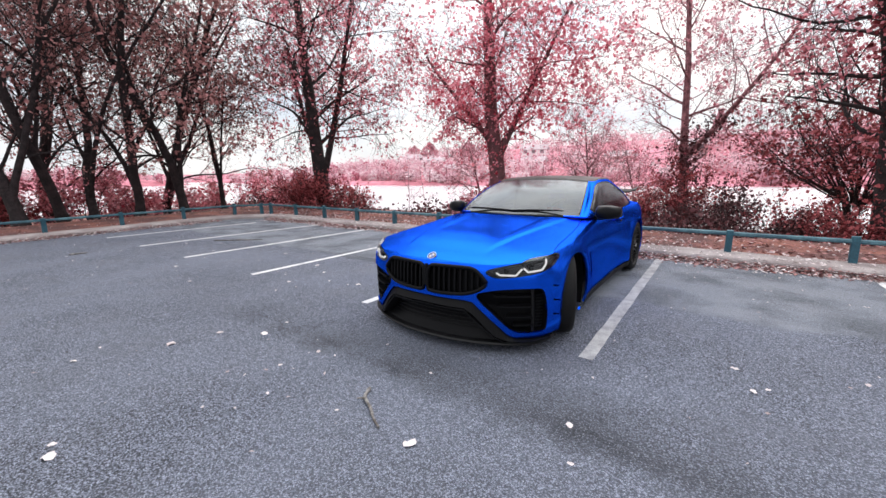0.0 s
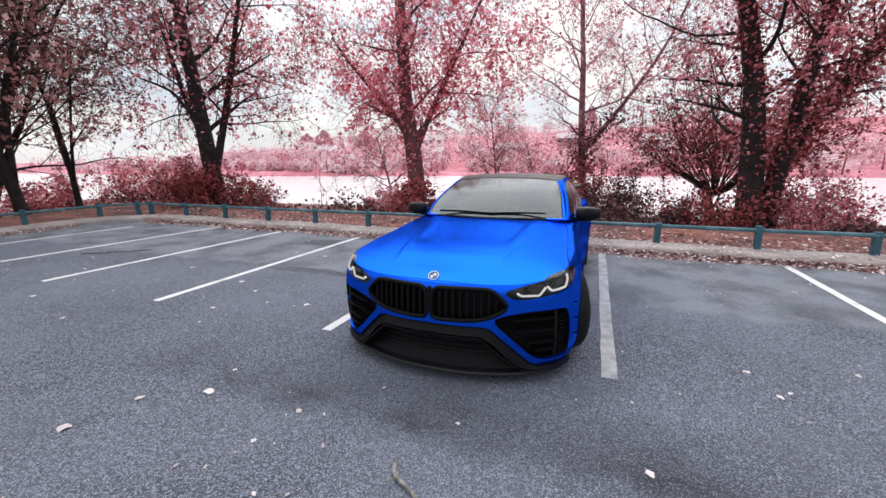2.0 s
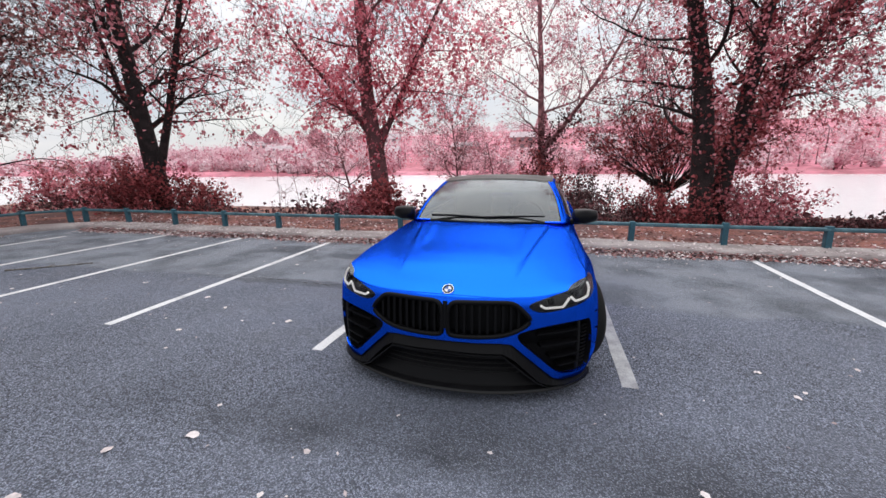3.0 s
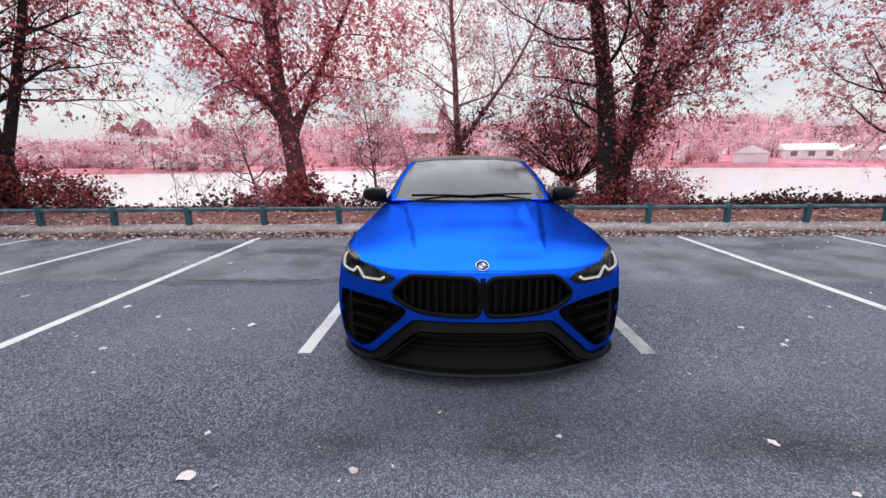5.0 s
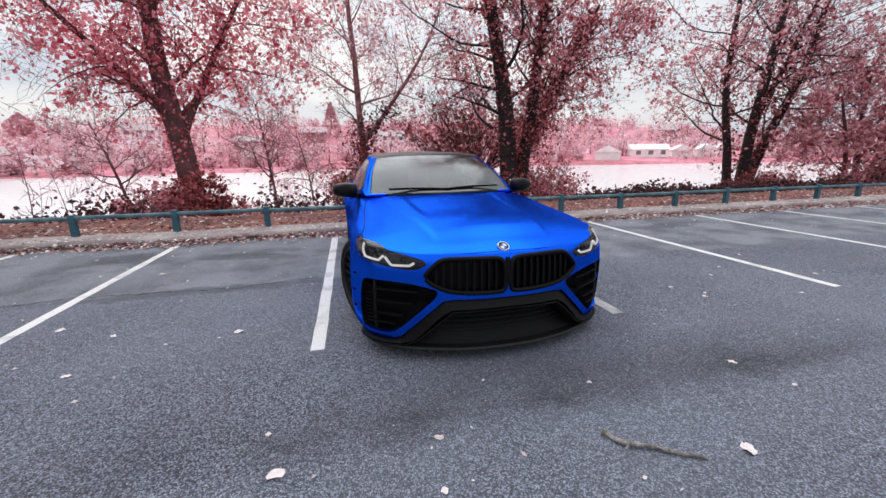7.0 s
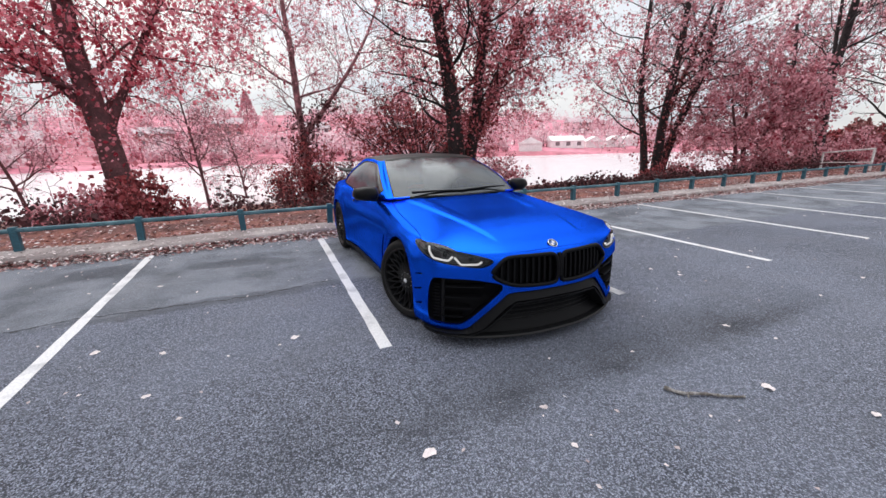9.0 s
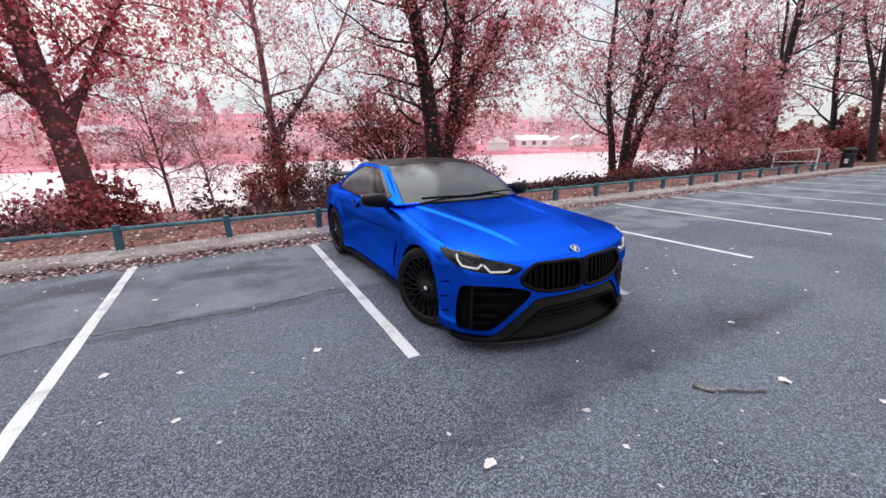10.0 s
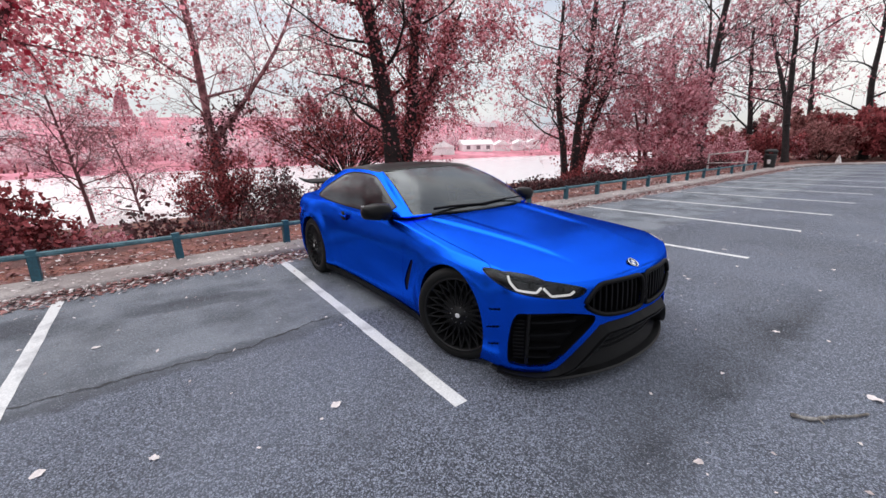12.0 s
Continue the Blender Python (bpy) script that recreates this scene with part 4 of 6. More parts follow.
nose_tube("grille_divider", [(0.0, .53), (0.0, .705)], 0.015, M_TRIM, car, "black divider between the grilles", 1, d=0.002, sides=10, n=8)

# lower bumper: recessed mesh intake, grey lip frame, splitter


def front_any(l, z, d=0.0):
    p = front_point(abs(l), z, d)
    return np.array([p[0] * (1 if l >= 0 else -1), p[1] - CAR_Y, p[2]])


V, F = [], []
cols = np.linspace(-1.10, 1.10, 61)
prof_l = [(.50, -.03), (.44, -.055), (.36, -.09), (.26, -.10), (.17, -.07), (.14, -.04), (.10, -.02)]
for l in cols:
    for z, d in prof_l:
        V.append(front_any(l, z, d - 0.01))
m_ = len(prof_l)
for i in range(len(cols) - 1):
    for j in range(m_ - 1):
        F.append((i * m_ + j, (i + 1) * m_ + j, (i + 1) * m_ + j + 1, i * m_ + j + 1))
lower = mesh_ob("lower_bumper", V, F, M_TRIM, car, "black lower bumper with wide mouth")
for z in (.30, .265, .23, .195):
    path = np.array([front_any(l, z, -0.075) for l in np.linspace(-.52, .52, 30)])
    V, F = tube(path, np.full(30, 0.005), 5)
    mesh_ob("slat", V, F, M_TRIM_GREY, lower)


def band(pairs, depth, material, name, label=""):
    """A solid band across the whole nose between two lines in (l, z), given for the half."""
    half = [(l, a, c) for l, a, c in pairs]
    ls = np.linspace(-half[-1][0], half[-1][0], 81)
    hl = [h[0] for h in half]
    V, F = [], []
    for l in ls:
        a, c = np.interp(abs(l), hl, [h[1] for h in half]), np.interp(abs(l), hl, [h[2] for h in half])
        for z, d in ((a, depth[1]), (a - 0.006, depth[0]), (c + 0.006, depth[-1]), (c, depth[1])):
            V.append(front_any(l, z, d))
    for i in range(80):
        for j in range(4):
            F.append((i * 4 + j, (i + 1) * 4 + j, (i + 1) * 4 + (j + 1) % 4, i * 4 + (j + 1) % 4))
    F += [(3, 2, 1, 0), (320, 321, 322, 323)]
    return mesh_ob(name, V, F, material, lower, label, smooth=False)


# sloping dark panels under the blue frame, and the grey lip that follows it
band([(0, .442, .380), (.37, .440, .372), (.44, .424, .330), (.62, .262, .150), (.72, .170, .115), (.78, .146, .114), (1.14, .140, .114)], (-0.016, -0.09, 0.026), M_TRIM, "mouth_surround", "black surround of the mouth")
band([(0, .380, .362), (.37, .372, .350), (.60, .170, .145), (.68, .122, .106), (1.14, .116, .102)], (0.032, -0.08, 0.030), M_TRIM_GREY, "lip_frame", "dark grey lip frame")
V, F = [], []
sp = [(-.03, .108), (.012, .100), (.020, .088), (.014, .078), (-.10, .078)]
ls = np.linspace(-1.20, 1.20, 81)
for l in ls:
    k = 1 + 0.35 * (1 - min(1, abs(l) / 0.75) ** 4)
    for d, z in sp:
        V.append(front_any(l, z + 0.02 * smoothstep(.7, 1.2, abs(l)), d * k))
for i in range(80):
    for j in range(4):
        F.append((i * 5 + j, (i + 1) * 5 + j, (i + 1) * 5 + j + 1, i * 5 + j + 1))
mesh_ob("splitter", V, F, M_TRIM_GREY, lower, "thin front splitter", smooth=False)
# flared lip ends that stand off the bumper corners
for sg in (1, -1):
    V, F = [], []
    for t in np.linspace(0, 1, 16):
        l = .80 + .36 * t
        h = .030 * (math.sin(math.pi * (0.12 + .76 * t)) ** .7)
        out = .034 * (1 - t) ** .5 + .006
        for z, d in ((.080, 0.004), (.100 + h, out), (.100 + h, out - .009), (.085, -.020)):
            p = front_any(l, z, d)
            V.append((sg * p[0], p[1], p[2]))
    for i in range(15):
        for j in range(4):
            F.append((i * 4 + j, (i + 1) * 4 + j, (i + 1) * 4 + (j + 1) % 4, i * 4 + (j + 1) % 4))
    F += [(3, 2, 1, 0), (60, 61, 62, 63)]
    mesh_ob("winglet", V, F, M_TRIM_GREY, lower, "flared corner winglet", smooth=False)

# badge: ring, disc, quarters
bd = pose(0, -.352 - CAR_Y, .757, 35)
bm = bmesh.new()
bmesh.ops.create_cone(bm, cap_ends=True, segments=32, radius1=0.041, radius2=0.039, depth=0.008)
bmesh.ops.translate(bm, verts=[v for v in bm.verts if v.co.z < 0], vec=(0, 0, -0.014))
badge = part("badge", bm, M_TRIM, car, "round black and white badge", smooth=False, at=bd)
for k in range(4):
    bm = bmesh.new()
    vs = [bm.verts.new((0, 0, 0.0045))] + [bm.verts.new((0.024 * math.cos(radians(90 * k + a)), 0.024 * math.sin(radians(90 * k + a)), 0.0045)) for a in range(0, 91, 15)]
    bm.faces.new(vs)
    part("quarter", bm, M_BADGE_W if k % 2 == 0 else M_BADGE_B, badge)
V, F = tube([(0.037 * math.cos(a), 0.037 * math.sin(a), 0.004) for a in np.linspace(0, 2 * math.pi, 33)], np.full(33, 0.003), 6)
mesh_ob("ring", V, F, M_CHROME, badge)

# underbody and arch liners
bm = bmesh.new()
box(bm, (-.62, -.22, .105), (.62, 4.2, .20), 0.02)
bmesh.ops.translate(bm, verts=bm.verts, vec=(0, -CAR_Y, 0))
part("underbody", bm, M_TRIM, car, "black floor pan")
for c in (WHEEL_F, WHEEL_R):
    for sg in (1, -1):
        V, F = [], []
        for a in np.linspace(-28, 208, 30):
            for x, r in ((.93, ARCH + 0.012), (.60, ARCH + 0.02), (.56, 0.05)):
                V.append((sg * x, c[0] + r * math.cos(radians(a)) - CAR_Y, c[1] + r * math.sin(radians(a))))
        for i in range(29):
            for j in range(2):
                F.append((i * 3 + j, i * 3 + j + 1, (i + 1) * 3 + j + 1, (i + 1) * 3 + j))
        mesh_ob("arch_liner", V, F, M_TRIM, car)

# ---- greenhouse ----
LOW = [(0, 1.13, .975), (.40, 1.165, .978), (.775, 1.31, .965), (.862, 1.68, .925), (.866, 2.25, .925), (.865, 2.8, .935), (.835, 3.35, .955), (.72, 3.80, .965), (.40, 4.04, .970), (0, 4.10, .970)]
UPP = [(0, 2.03, 1.362), (.33, 2.045, 1.356), (.605, 2.11, 1.332), (.636, 2.32, 1.352), (.638, 2.55, 1.356), (.625, 2.8, 1.346), (.59, 3.05, 1.318), (.51, 3.18, 1.296), (.25, 3.26, 1.285), (0, 3.28, 1.288)]


def dense(ctrl, per=26):
    q = np.asarray(ctrl, float)
    Q = np.vstack([q[0] * [-1, 1, 1] if q[0][0] > 0 else q[1] * [-1, 1, 1], q, q[-2] * [-1, 1, 1]])
    out = []
    for i in range(len(q) - 1):
        p0, p1, p2, p3 = Q[i], Q[i + 1], Q[i + 2], Q[i + 3]
        for t in np.linspace(0, 1, per, endpoint=False):
            out.append(0.5 * ((2 * p1) + (p2 - p0) * t + (2 * p0 - 5 * p1 + 4 * p2 - p3) * t * t + (3 * p1 - p0 - 3 * p2 + p3) * t ** 3))
    out.append(q[-1])
    return np.array(out)


lo_, up_ = dense(LOW), dense(UPP)
lo_[0, 0] = lo_[-1, 0] = up_[0, 0] = up_[-1, 0] = 0
ng = len(lo_)
NGV, NGT = 40, 24
P = np.zeros((ng, NGV + NGT, 3))
A = np.zeros((ng, NGV + NGT, 2))
mid_t = np.gradient((lo_ + up_)[:, :2], axis=0)
mid_t /= np.linalg.norm(mid_t, axis=1)[:, None] + 1e-9
gn = np.stack([mid_t[:, 1], -mid_t[:, 0]], 1)
gn[0], gn[-1] = (0, -1), (0, 1)
for i in range(ng):
    U = i / 26
    v = np.linspace(0, 1, NGV)
    p = lo_[i] * (1 - v[:, None]) + up_[i] * v[:, None]
    bulge = 0.045 * np.sin(np.pi * v) * (1.0 if U > 2.3 else 0.9)
    p[:, 0] += gn[i, 0] * bulge * 0.8
    p[:, 1] += gn[i, 1] * bulge * 0.8
    p[:, 2] += bulge * (0.75 if U < 2 or U > 7 else 0.25)
    P[i, :NGV] = p
    k = np.linspace(0, 1, NGT + 1)[1:]
    P[i, NGV:, 0] = up_[i, 0] * (1 - k)
    P[i, NGV:, 1] = up_[i, 1]
    rr = up_[i, 0] / 0.63
    P[i, NGV:, 2] = up_[i, 2] + (0.030 * rr * rr) * (1 - (1 - k) ** 2)
    A[i, :, 0] = U
    A[i, :NGV, 1] = v
    A[i, NGV:, 1] = 1 + k
cabin = grid_sheet(P, A)
roof, cabin = cabin.cut(0.955 - cabin.A[:, 1])
screen, cabin = cabin.cut(np.maximum(cabin.A[:, 0] - 1.88, 0.015 - cabin.A[:, 1]))
screen, scr_edge = screen.cut(-np.minimum(np.minimum(0.0 + 1.85 - screen.A[:, 0], (0.945 - screen.A[:, 1]) * 1.0), 9) + 0.0)
SIDE_W = rounded([(2.12, .05), (2.14, .40), (2.20, .84), (2.6, .885), (4.4, .885), (5.2, .80), (5.9, .45), (6.20, .14), (6.05, .05)], 2)
sidewin, cabin = cabin.cut(poly_sd(SIDE_W, cabin.A[:, 0] * 1.0, cabin.A[:, 1]))
side_edge, sidewin = sidewin.cut(-poly_sd(SIDE_W, sidewin.A[:, 0], sidewin.A[:, 1]) - 0.022)
rearwin, cabin = cabin.cut(np.maximum(7.15 - cabin.A[:, 0], np.maximum(.10 - cabin.A[:, 1], cabin.A[:, 1] - .93)))
scr_foot, cabin = cabin.cut(np.maximum(cabin.A[:, 0] - 1.45, cabin.A[:, 1] - 0.1))
for sg in (1, -1):
    sheet_part("roof_pillar", [cabin, cabin.rim(0.02)], M_PAINT, car, "blue pillar and rear quarter", both=False, side=sg)
roof_ob = sheet_part("roof", [roof, roof.rim(0.02)], M_CARBON, car, "gloss black roof panel")
s1 = sheet_part("windscreen", [screen.moved(-0.003)], M_SCREEN, car, "raked windscreen reflecting pale sky")
sheet_part("windscreen_seal", [scr_edge.moved(-0.001), scr_foot.moved(-0.002)], M_TRIM, car)
sheet_part("rear_window", [rearwin.moved(-0.003)], M_SIDEGLASS, car, "dark rear window")
for sg in (1, -1):
    w_ = sheet_part("side_window", [sidewin.moved(-0.004)], M_SIDEGLASS, car, "tinted side window", both=False, side=sg)
    sheet_part("window_trim", [side_edge.moved(0.001), side_edge.rim(0.01)], M_TRIM, w_, "black window trim", both=False, side=sg)

# wipers
for x0, x1, y0, y1 in ((-.56, .06, 1.215, 1.185), (.00, .58, 1.185, 1.235)):
    path = []
    for t in np.linspace(0, 1, 12):
        path.append((x0 + (x1 - x0) * t, y0 + (y1 - y0) * t - CAR_Y, 1.012 + 0.35 * (y0 + (y1 - y0) * t - 1.185) + 0.006 * math.sin(math.pi * t)))
    V, F = tube(path, np.linspace(0.013, 0.008, 12), 6)
    mesh_ob("wiper", V, F, M_TRIM, car, "black wiper blade")

# mirrors
for sg in (1, -1):
    bm = bmesh.new()
    bmesh.ops.create_cube(bm, size=1.0)
    bmesh.ops.subdivide_edges(bm, edges=bm.edges, cuts=5, use_grid_fill=True)
    for v in bm.verts:
        p = v.co * 2
        q = Vector((p.x * math.sqrt(1 - p.y ** 2 / 2 * .8 - p.z ** 2 / 2 * .55), p.y * math.sqrt(1 - p.x ** 2 / 2 * .5 - p.z ** 2 / 2 * .6), p.z * math.sqrt(1 - p.x ** 2 / 2 * .35 - p.y ** 2 / 2 * .6)))
        w = 1.0 - 0.22 * (q.x > 0) * q.x
        v.co = Vector((q.x * 0.130, q.y * 0.110 * w + 0.03 * q.x, q.z * 0.075 * w))
    mir = part("door_mirror", bm, M_CARBON, car, "gloss black door mirror", smooth=True, at=pose(sg * 0.978, 1.52 - CAR_Y, 1.005) @ Matrix.Diagonal((sg, 1, 1, 1)))
    bm = bmesh.new()
    box(bm, (-0.17, -0.03, -0.085), (-0.05, 0.035, -0.035), 0.012)
    part("mirror_arm", bm, M_TRIM, mir)
    bm = bmesh.new()
    box(bm, (-0.10, 0.098, -0.05), (0.10, 0.106, 0.05), 0.003)
    part("mirror_glass", bm, M_CHROME, mir, "mirror glass")

# rear wing
V, F = [], []
for x in np.linspace(-.78, .78, 31):
    k = abs(x) / .78
    for yy_, zz in ((0, 0), (.05, .016), (.14, .028), (.22, .045), (.225, .036), (.14, .012), (.05, .0), (0, -.008)):
        V.append((x, 4.02 + yy_ + 0.03 * (1 - k) - CAR_Y, 1.095 + zz - 0.0 * k + 0.035 * smoothstep(.86, 1.0, k)))
for i in range(30):
    for j in range(8):
        F.append((i * 8 + j, i * 8 + (j + 1) % 8, (i + 1) * 8 + (j + 1) % 8, (i + 1) * 8 + j))
wing = mesh_ob("rear_wing", V, F, M_TRIM, car, "black rear wing on two stays")
for x in (-.42, .42):
    bm = bmesh.new()
    box(bm, (x - 0.012, 4.06 - CAR_Y, 0.97), (x + 0.012, 4.20 - CAR_Y, 1.11), 0.006)
    part("stay", bm, M_TRIM, wing)

# cabin furniture
bm = bmesh.new()
box(bm, (-.70, 1.28 - CAR_Y, .80), (.70, 1.75 - CAR_Y, .985), 0.05, 3)
part("dashboard", bm, M_INTERIOR, car, "dark dashboard", smooth=True)
bm = bmesh.new()
box(bm, (-.80, 1.3 - CAR_Y, .20), (.80, 3.9 - CAR_Y, .62), 0.05, 2)
part("cabin_floor", bm, M_INTERIOR, car)
for sg in (1, -1):
    bm = bmesh.new()
    box(bm, (-.25, -.26, 0), (.25, .26, .14), 0.05, 3)
    seat = part("seat", bm, M_INTERIOR, car, "dark leather front seat", smooth=True, at=pose(sg * .38, 2.25 - CAR_Y, .62))
    bm = bmesh.new()
    box(bm, (-.25, -.06, 0), (.25, .08, .50), 0.05, 3)
    part("backrest", bm, M_INTERIOR, seat, smooth=True, at=pose(0, .26, .10, -16))
    bm = bmesh.new()
    box(bm, (-.12, -.04, .50), (.12, .06, .68), 0.04, 3)
    part("headrest", bm, M_INTERIOR, seat, smooth=True, at=pose(0, .26, .10, -16))
V, F = tube([(0.185 * math.cos(a), 0, 0.185 * math.sin(a)) for a in np.linspace(0, 2 * math.pi, 33)], np.full(33, 0.016), 8)
sw = mesh_ob("steering_wheel", V, F, M_INTERIOR, car, at=pose(.38, 1.83 - CAR_Y, .93, -22))
bm = bmesh.new()
box(bm, (-.17, -.02, -.04), (.17, .03, .03), 0.015)
part("spokes", bm, M_INTERIOR, sw)
bm = bmesh.new()
box(bm, (-.11, 0, -.03), (.11, .015, .03), 0.012)
part("rear_view_mirror", bm, M_TRIM, car, at=pose(0, 1.95 - CAR_Y, 1.27))


# ---- wheels ----
def revolve(profile, seg, axis_x=True):
    V, F = [], []
    m = len(profile)
    for i in range(seg):
        a = 2 * math.pi * i / seg
        for x, r in profile:
            V.append((x, r * math.cos(a), r * math.sin(a)))
    for i in range(seg):
        for j in range(m - 1):
            F.append((i * m + j, i * m + j + 1, ((i + 1) % seg) * m + j + 1, ((i + 1) % seg) * m + j))
    return V, F


def make_wheel(c, sg, steer, half):
    # in wheel space +x points outwards
    R = c[1]
    xw = 0.952 if half < 0.14 else 0.968
    m = pose(sg * (xw - half), c[0] - CAR_Y, R, 0, 0, (0 if sg > 0 else 180) + steer)
    ty = [(-half, .282), (-half, .31), (-half + .006, .335), (-half + .03, R - .006), (-half + .05, R), (half - .05, R), (half - .03, R - .006), (half - .006, .335), (half, .315), (half - .004, .290), (half - .012, .280)]
    V, F = revolve(ty, 72)
    wheel = mesh_ob("wheel", V, F, M_TYRE, car, "dark tyre on satin black multi-spoke wheel", at=m)
    rim = [(half - .012, .290), (half - .002, .284), (half - .004, .274), (half - .02, .270), (half - .06, .262), (-half + .03, .255), (-half, .282)]
    V, F = revolve(rim, 64)
    mesh_ob("rim", V, F, M_RIM, wheel, "satin black rim")
    ns = 22
    for layer, sgn in ((0, 1), (1, -1)):
        data = None
        for k in range(ns):
            a0 = 360.0 * (k + 0.5 * layer) / ns
            if data is None:
                V, F = [], []
                for t in np.linspace(0, 1, 8):
                    r = 0.058 + (0.274 - 0.058) * t
                    ang = sgn * 0.30 * (t - 0.25) ** 1 * (1 if t > 0.25 else 0.3)
                    x = half - 0.028 - 0.022 * math.sin(math.pi * t) * (1 if layer == 0 else 1.3) + 0.008 * t
                    w = 0.0055 + 0.0035 * abs(t - 0.4)
                    for dw, dx in ((-w, 0), (-w * 0.5, 0.005), (w * 0.5, 0.005), (w, 0), (w, -0.018), (-w, -0.018)):
                        cy, cz = r * math.sin(ang), r * math.cos(ang)
                        V.append((x + dx, cy + dw * math.cos(ang), cz - dw * math.sin(ang)))
                for i in range(7):
                    for j in range(6):
                        F.append((i * 6 + j, i * 6 + (j + 1) % 6, (i + 1) * 6 + (j + 1) % 6, (i + 1) * 6 + j))
                sp_ = mesh_ob("spoke", V, F, M_RIM, wheel, at=pose(0, 0, 0, a0), smooth=False)
                data = sp_.data
            else:
                sp_ = new("spoke", data)
                sp_.parent = wheel
                sp_.matrix_basis = pose(0, 0, 0, a0)
    V, F = revolve([(half - .004, 0.0), (half - .004, .030), (half - .010, .036), (half - .022, .060), (half - .034, .075), (half - .06, .08)], 32)
    mesh_ob("hub", V, F, M_RIM, wheel)
    V, F = revolve([(half - .001, 0.0), (half - .001, .016), (half - .004, .019)], 24)
    mesh_ob("hub_cap", V, F, M_BADGE_W, wheel, "pale centre cap")
    V, F = revolve([(half - .095, .05), (half - .095, .175), (half - .115, .175), (half - .115, .05)], 40)
    mesh_ob("brake_disc", V, F, M_RIM, wheel, "brake disc")
    V, F = revolve([(half - .13, .02), (half - .13, .235)], 40)
    mesh_ob("inner_shield", V, F, M_TRIM, wheel)
    for k in range(10):
        a = 2 * math.pi * k / 10
        bm = bmesh.new()
        bmesh.ops.create_uvsphere(bm, u_segments=6, v_segments=4, radius=0.006)
        part("bolt", bm, M_STEEL, wheel, at=pose(half - .020, .066 * math.cos(a), .066 * math.sin(a)))
    return wheel


STEER = 23.0
make_wheel(WHEEL_F, 1, STEER, 0.128)
make_wheel(WHEEL_F, -1, STEER, 0.128)
make_wheel(WHEEL_R, 1, 0, 0.145)
make_wheel(WHEEL_R, -1, 0, 0.145)

# ---- trees and shrubs ----
class Grower:
    """Grows tapered limbs and scatters small folded leaves along the twigs."""

    def __init__(self, seed):
        self.r = np.random.RandomState(seed)
        self.V, self.F, self.k = [], [], 0
        self.pts, self.bough, self.spray = [], 1.0, 1.0

    def limb(self, path, radii, sides):
        V, F = tube(path, radii, sides)
        self.V.append(V)
        self.F.append(F + self.k)
        self.k += len(V)

    def grow(self, start, d, length, r0, level, spec):
        r = self.r
        n = max(3, int(length / spec["seg"][level]) + 2)
        p, path = np.array(start, float), [np.array(start, float)]
        d = np.array(d, float) / np.linalg.norm(d)
        step = length / (n - 1)
        for i in range(n - 1):
            d = d + r.normal(0, spec["wob"][level], 3) + np.array([0, 0, spec["up"][level]])
            d /= np.linalg.norm(d)
            p = p + d * step
            path.append(p.copy())
        path = np.array(path)
        tip = spec["tip"][level]
        radii = r0 * (1 - (1 - tip) * np.linspace(0, 1, n) ** 0.9)
        if level == 0:
            radii[0] *= 1.35
        self.limb(path, radii, spec["sides"][level])
        last = len(spec["kids"]) - 1
        if level == 1:
            self.bough = r.gamma(2.2, 1 / 2.2)
        if level == 2:
            self.spray = self.bough * (r.gamma(1.3, 1 / 1.3) if level < last + 1 else 1.0)
        if level >= spec["leafy"]:
            m = max(1, int(length * spec["lpm"] * min(self.spray if level >= 2 else 1.0, 2.6) + 0.5))
            tufts = r.uniform(0.15, 1.05, max(1, m // 4))
            t = tufts[r.randint(0, len(tufts), m)] + r.normal(0, 0.05, m)
            q = np.stack([np.interp(np.clip(t, 0, 1), np.linspace(0, 1, n), path[:, k]) for k in range(3)], 1)
            self.pts.append(q + r.normal(0, spec["jit"], q.shape))
        if level > last:
            return path
        kids = int(spec["kids"][level] * r.uniform(0.8, 1.2) + 0.5)
        for c in range(kids):
            t = spec["from"][level] + (1 - spec["from"][level]) * (c + r.uniform(0.1, 0.9)) / kids
            i = min(int(t * (n - 1)), n - 2)
            f = t * (n - 1) - i
            at = path[i] * (1 - f) + path[i + 1] * f
            axis_ = path[i + 1] - path[i]
            axis_ /= np.linalg.norm(axis_)
            az = r.uniform(0, 2 * np.pi) if level else c * 2.4 + r.uniform(-0.5, 0.5)
            side = np.cross(axis_, [math.cos(az), math.sin(az), 0.15])
            side /= np.linalg.norm(side) + 1e-9
            ang = radians(spec["angle"][level] * r.uniform(0.7, 1.25))
            nd = axis_ * math.cos(ang) + side * math.sin(ang)
            ln = spec["len"][level] * r.uniform(0.65, 1.25) * (1.1 - 0.45 * t)
            rr = np.interp(t, np.linspace(0, 1, n), radii) * spec["thin"][level] * r.uniform(0.8, 1.1)
            self.grow(at, nd, ln, max(rr, 0.0062), level + 1, spec)
        return path

    def trunk_mesh(self):
        return np.vstack(self.V), np.vstack(self.F)

    def leaves(self, size, extra=None, keep=1.0, droop=0.0):
        q = np.vstack(self.pts + ([extra] if extra is not None else []))
        r = self.r
        if keep < 1:
            q = q[r.uniform(0, 1, len(q)) < keep]
        return leaf_quads(q, size, r, droop)


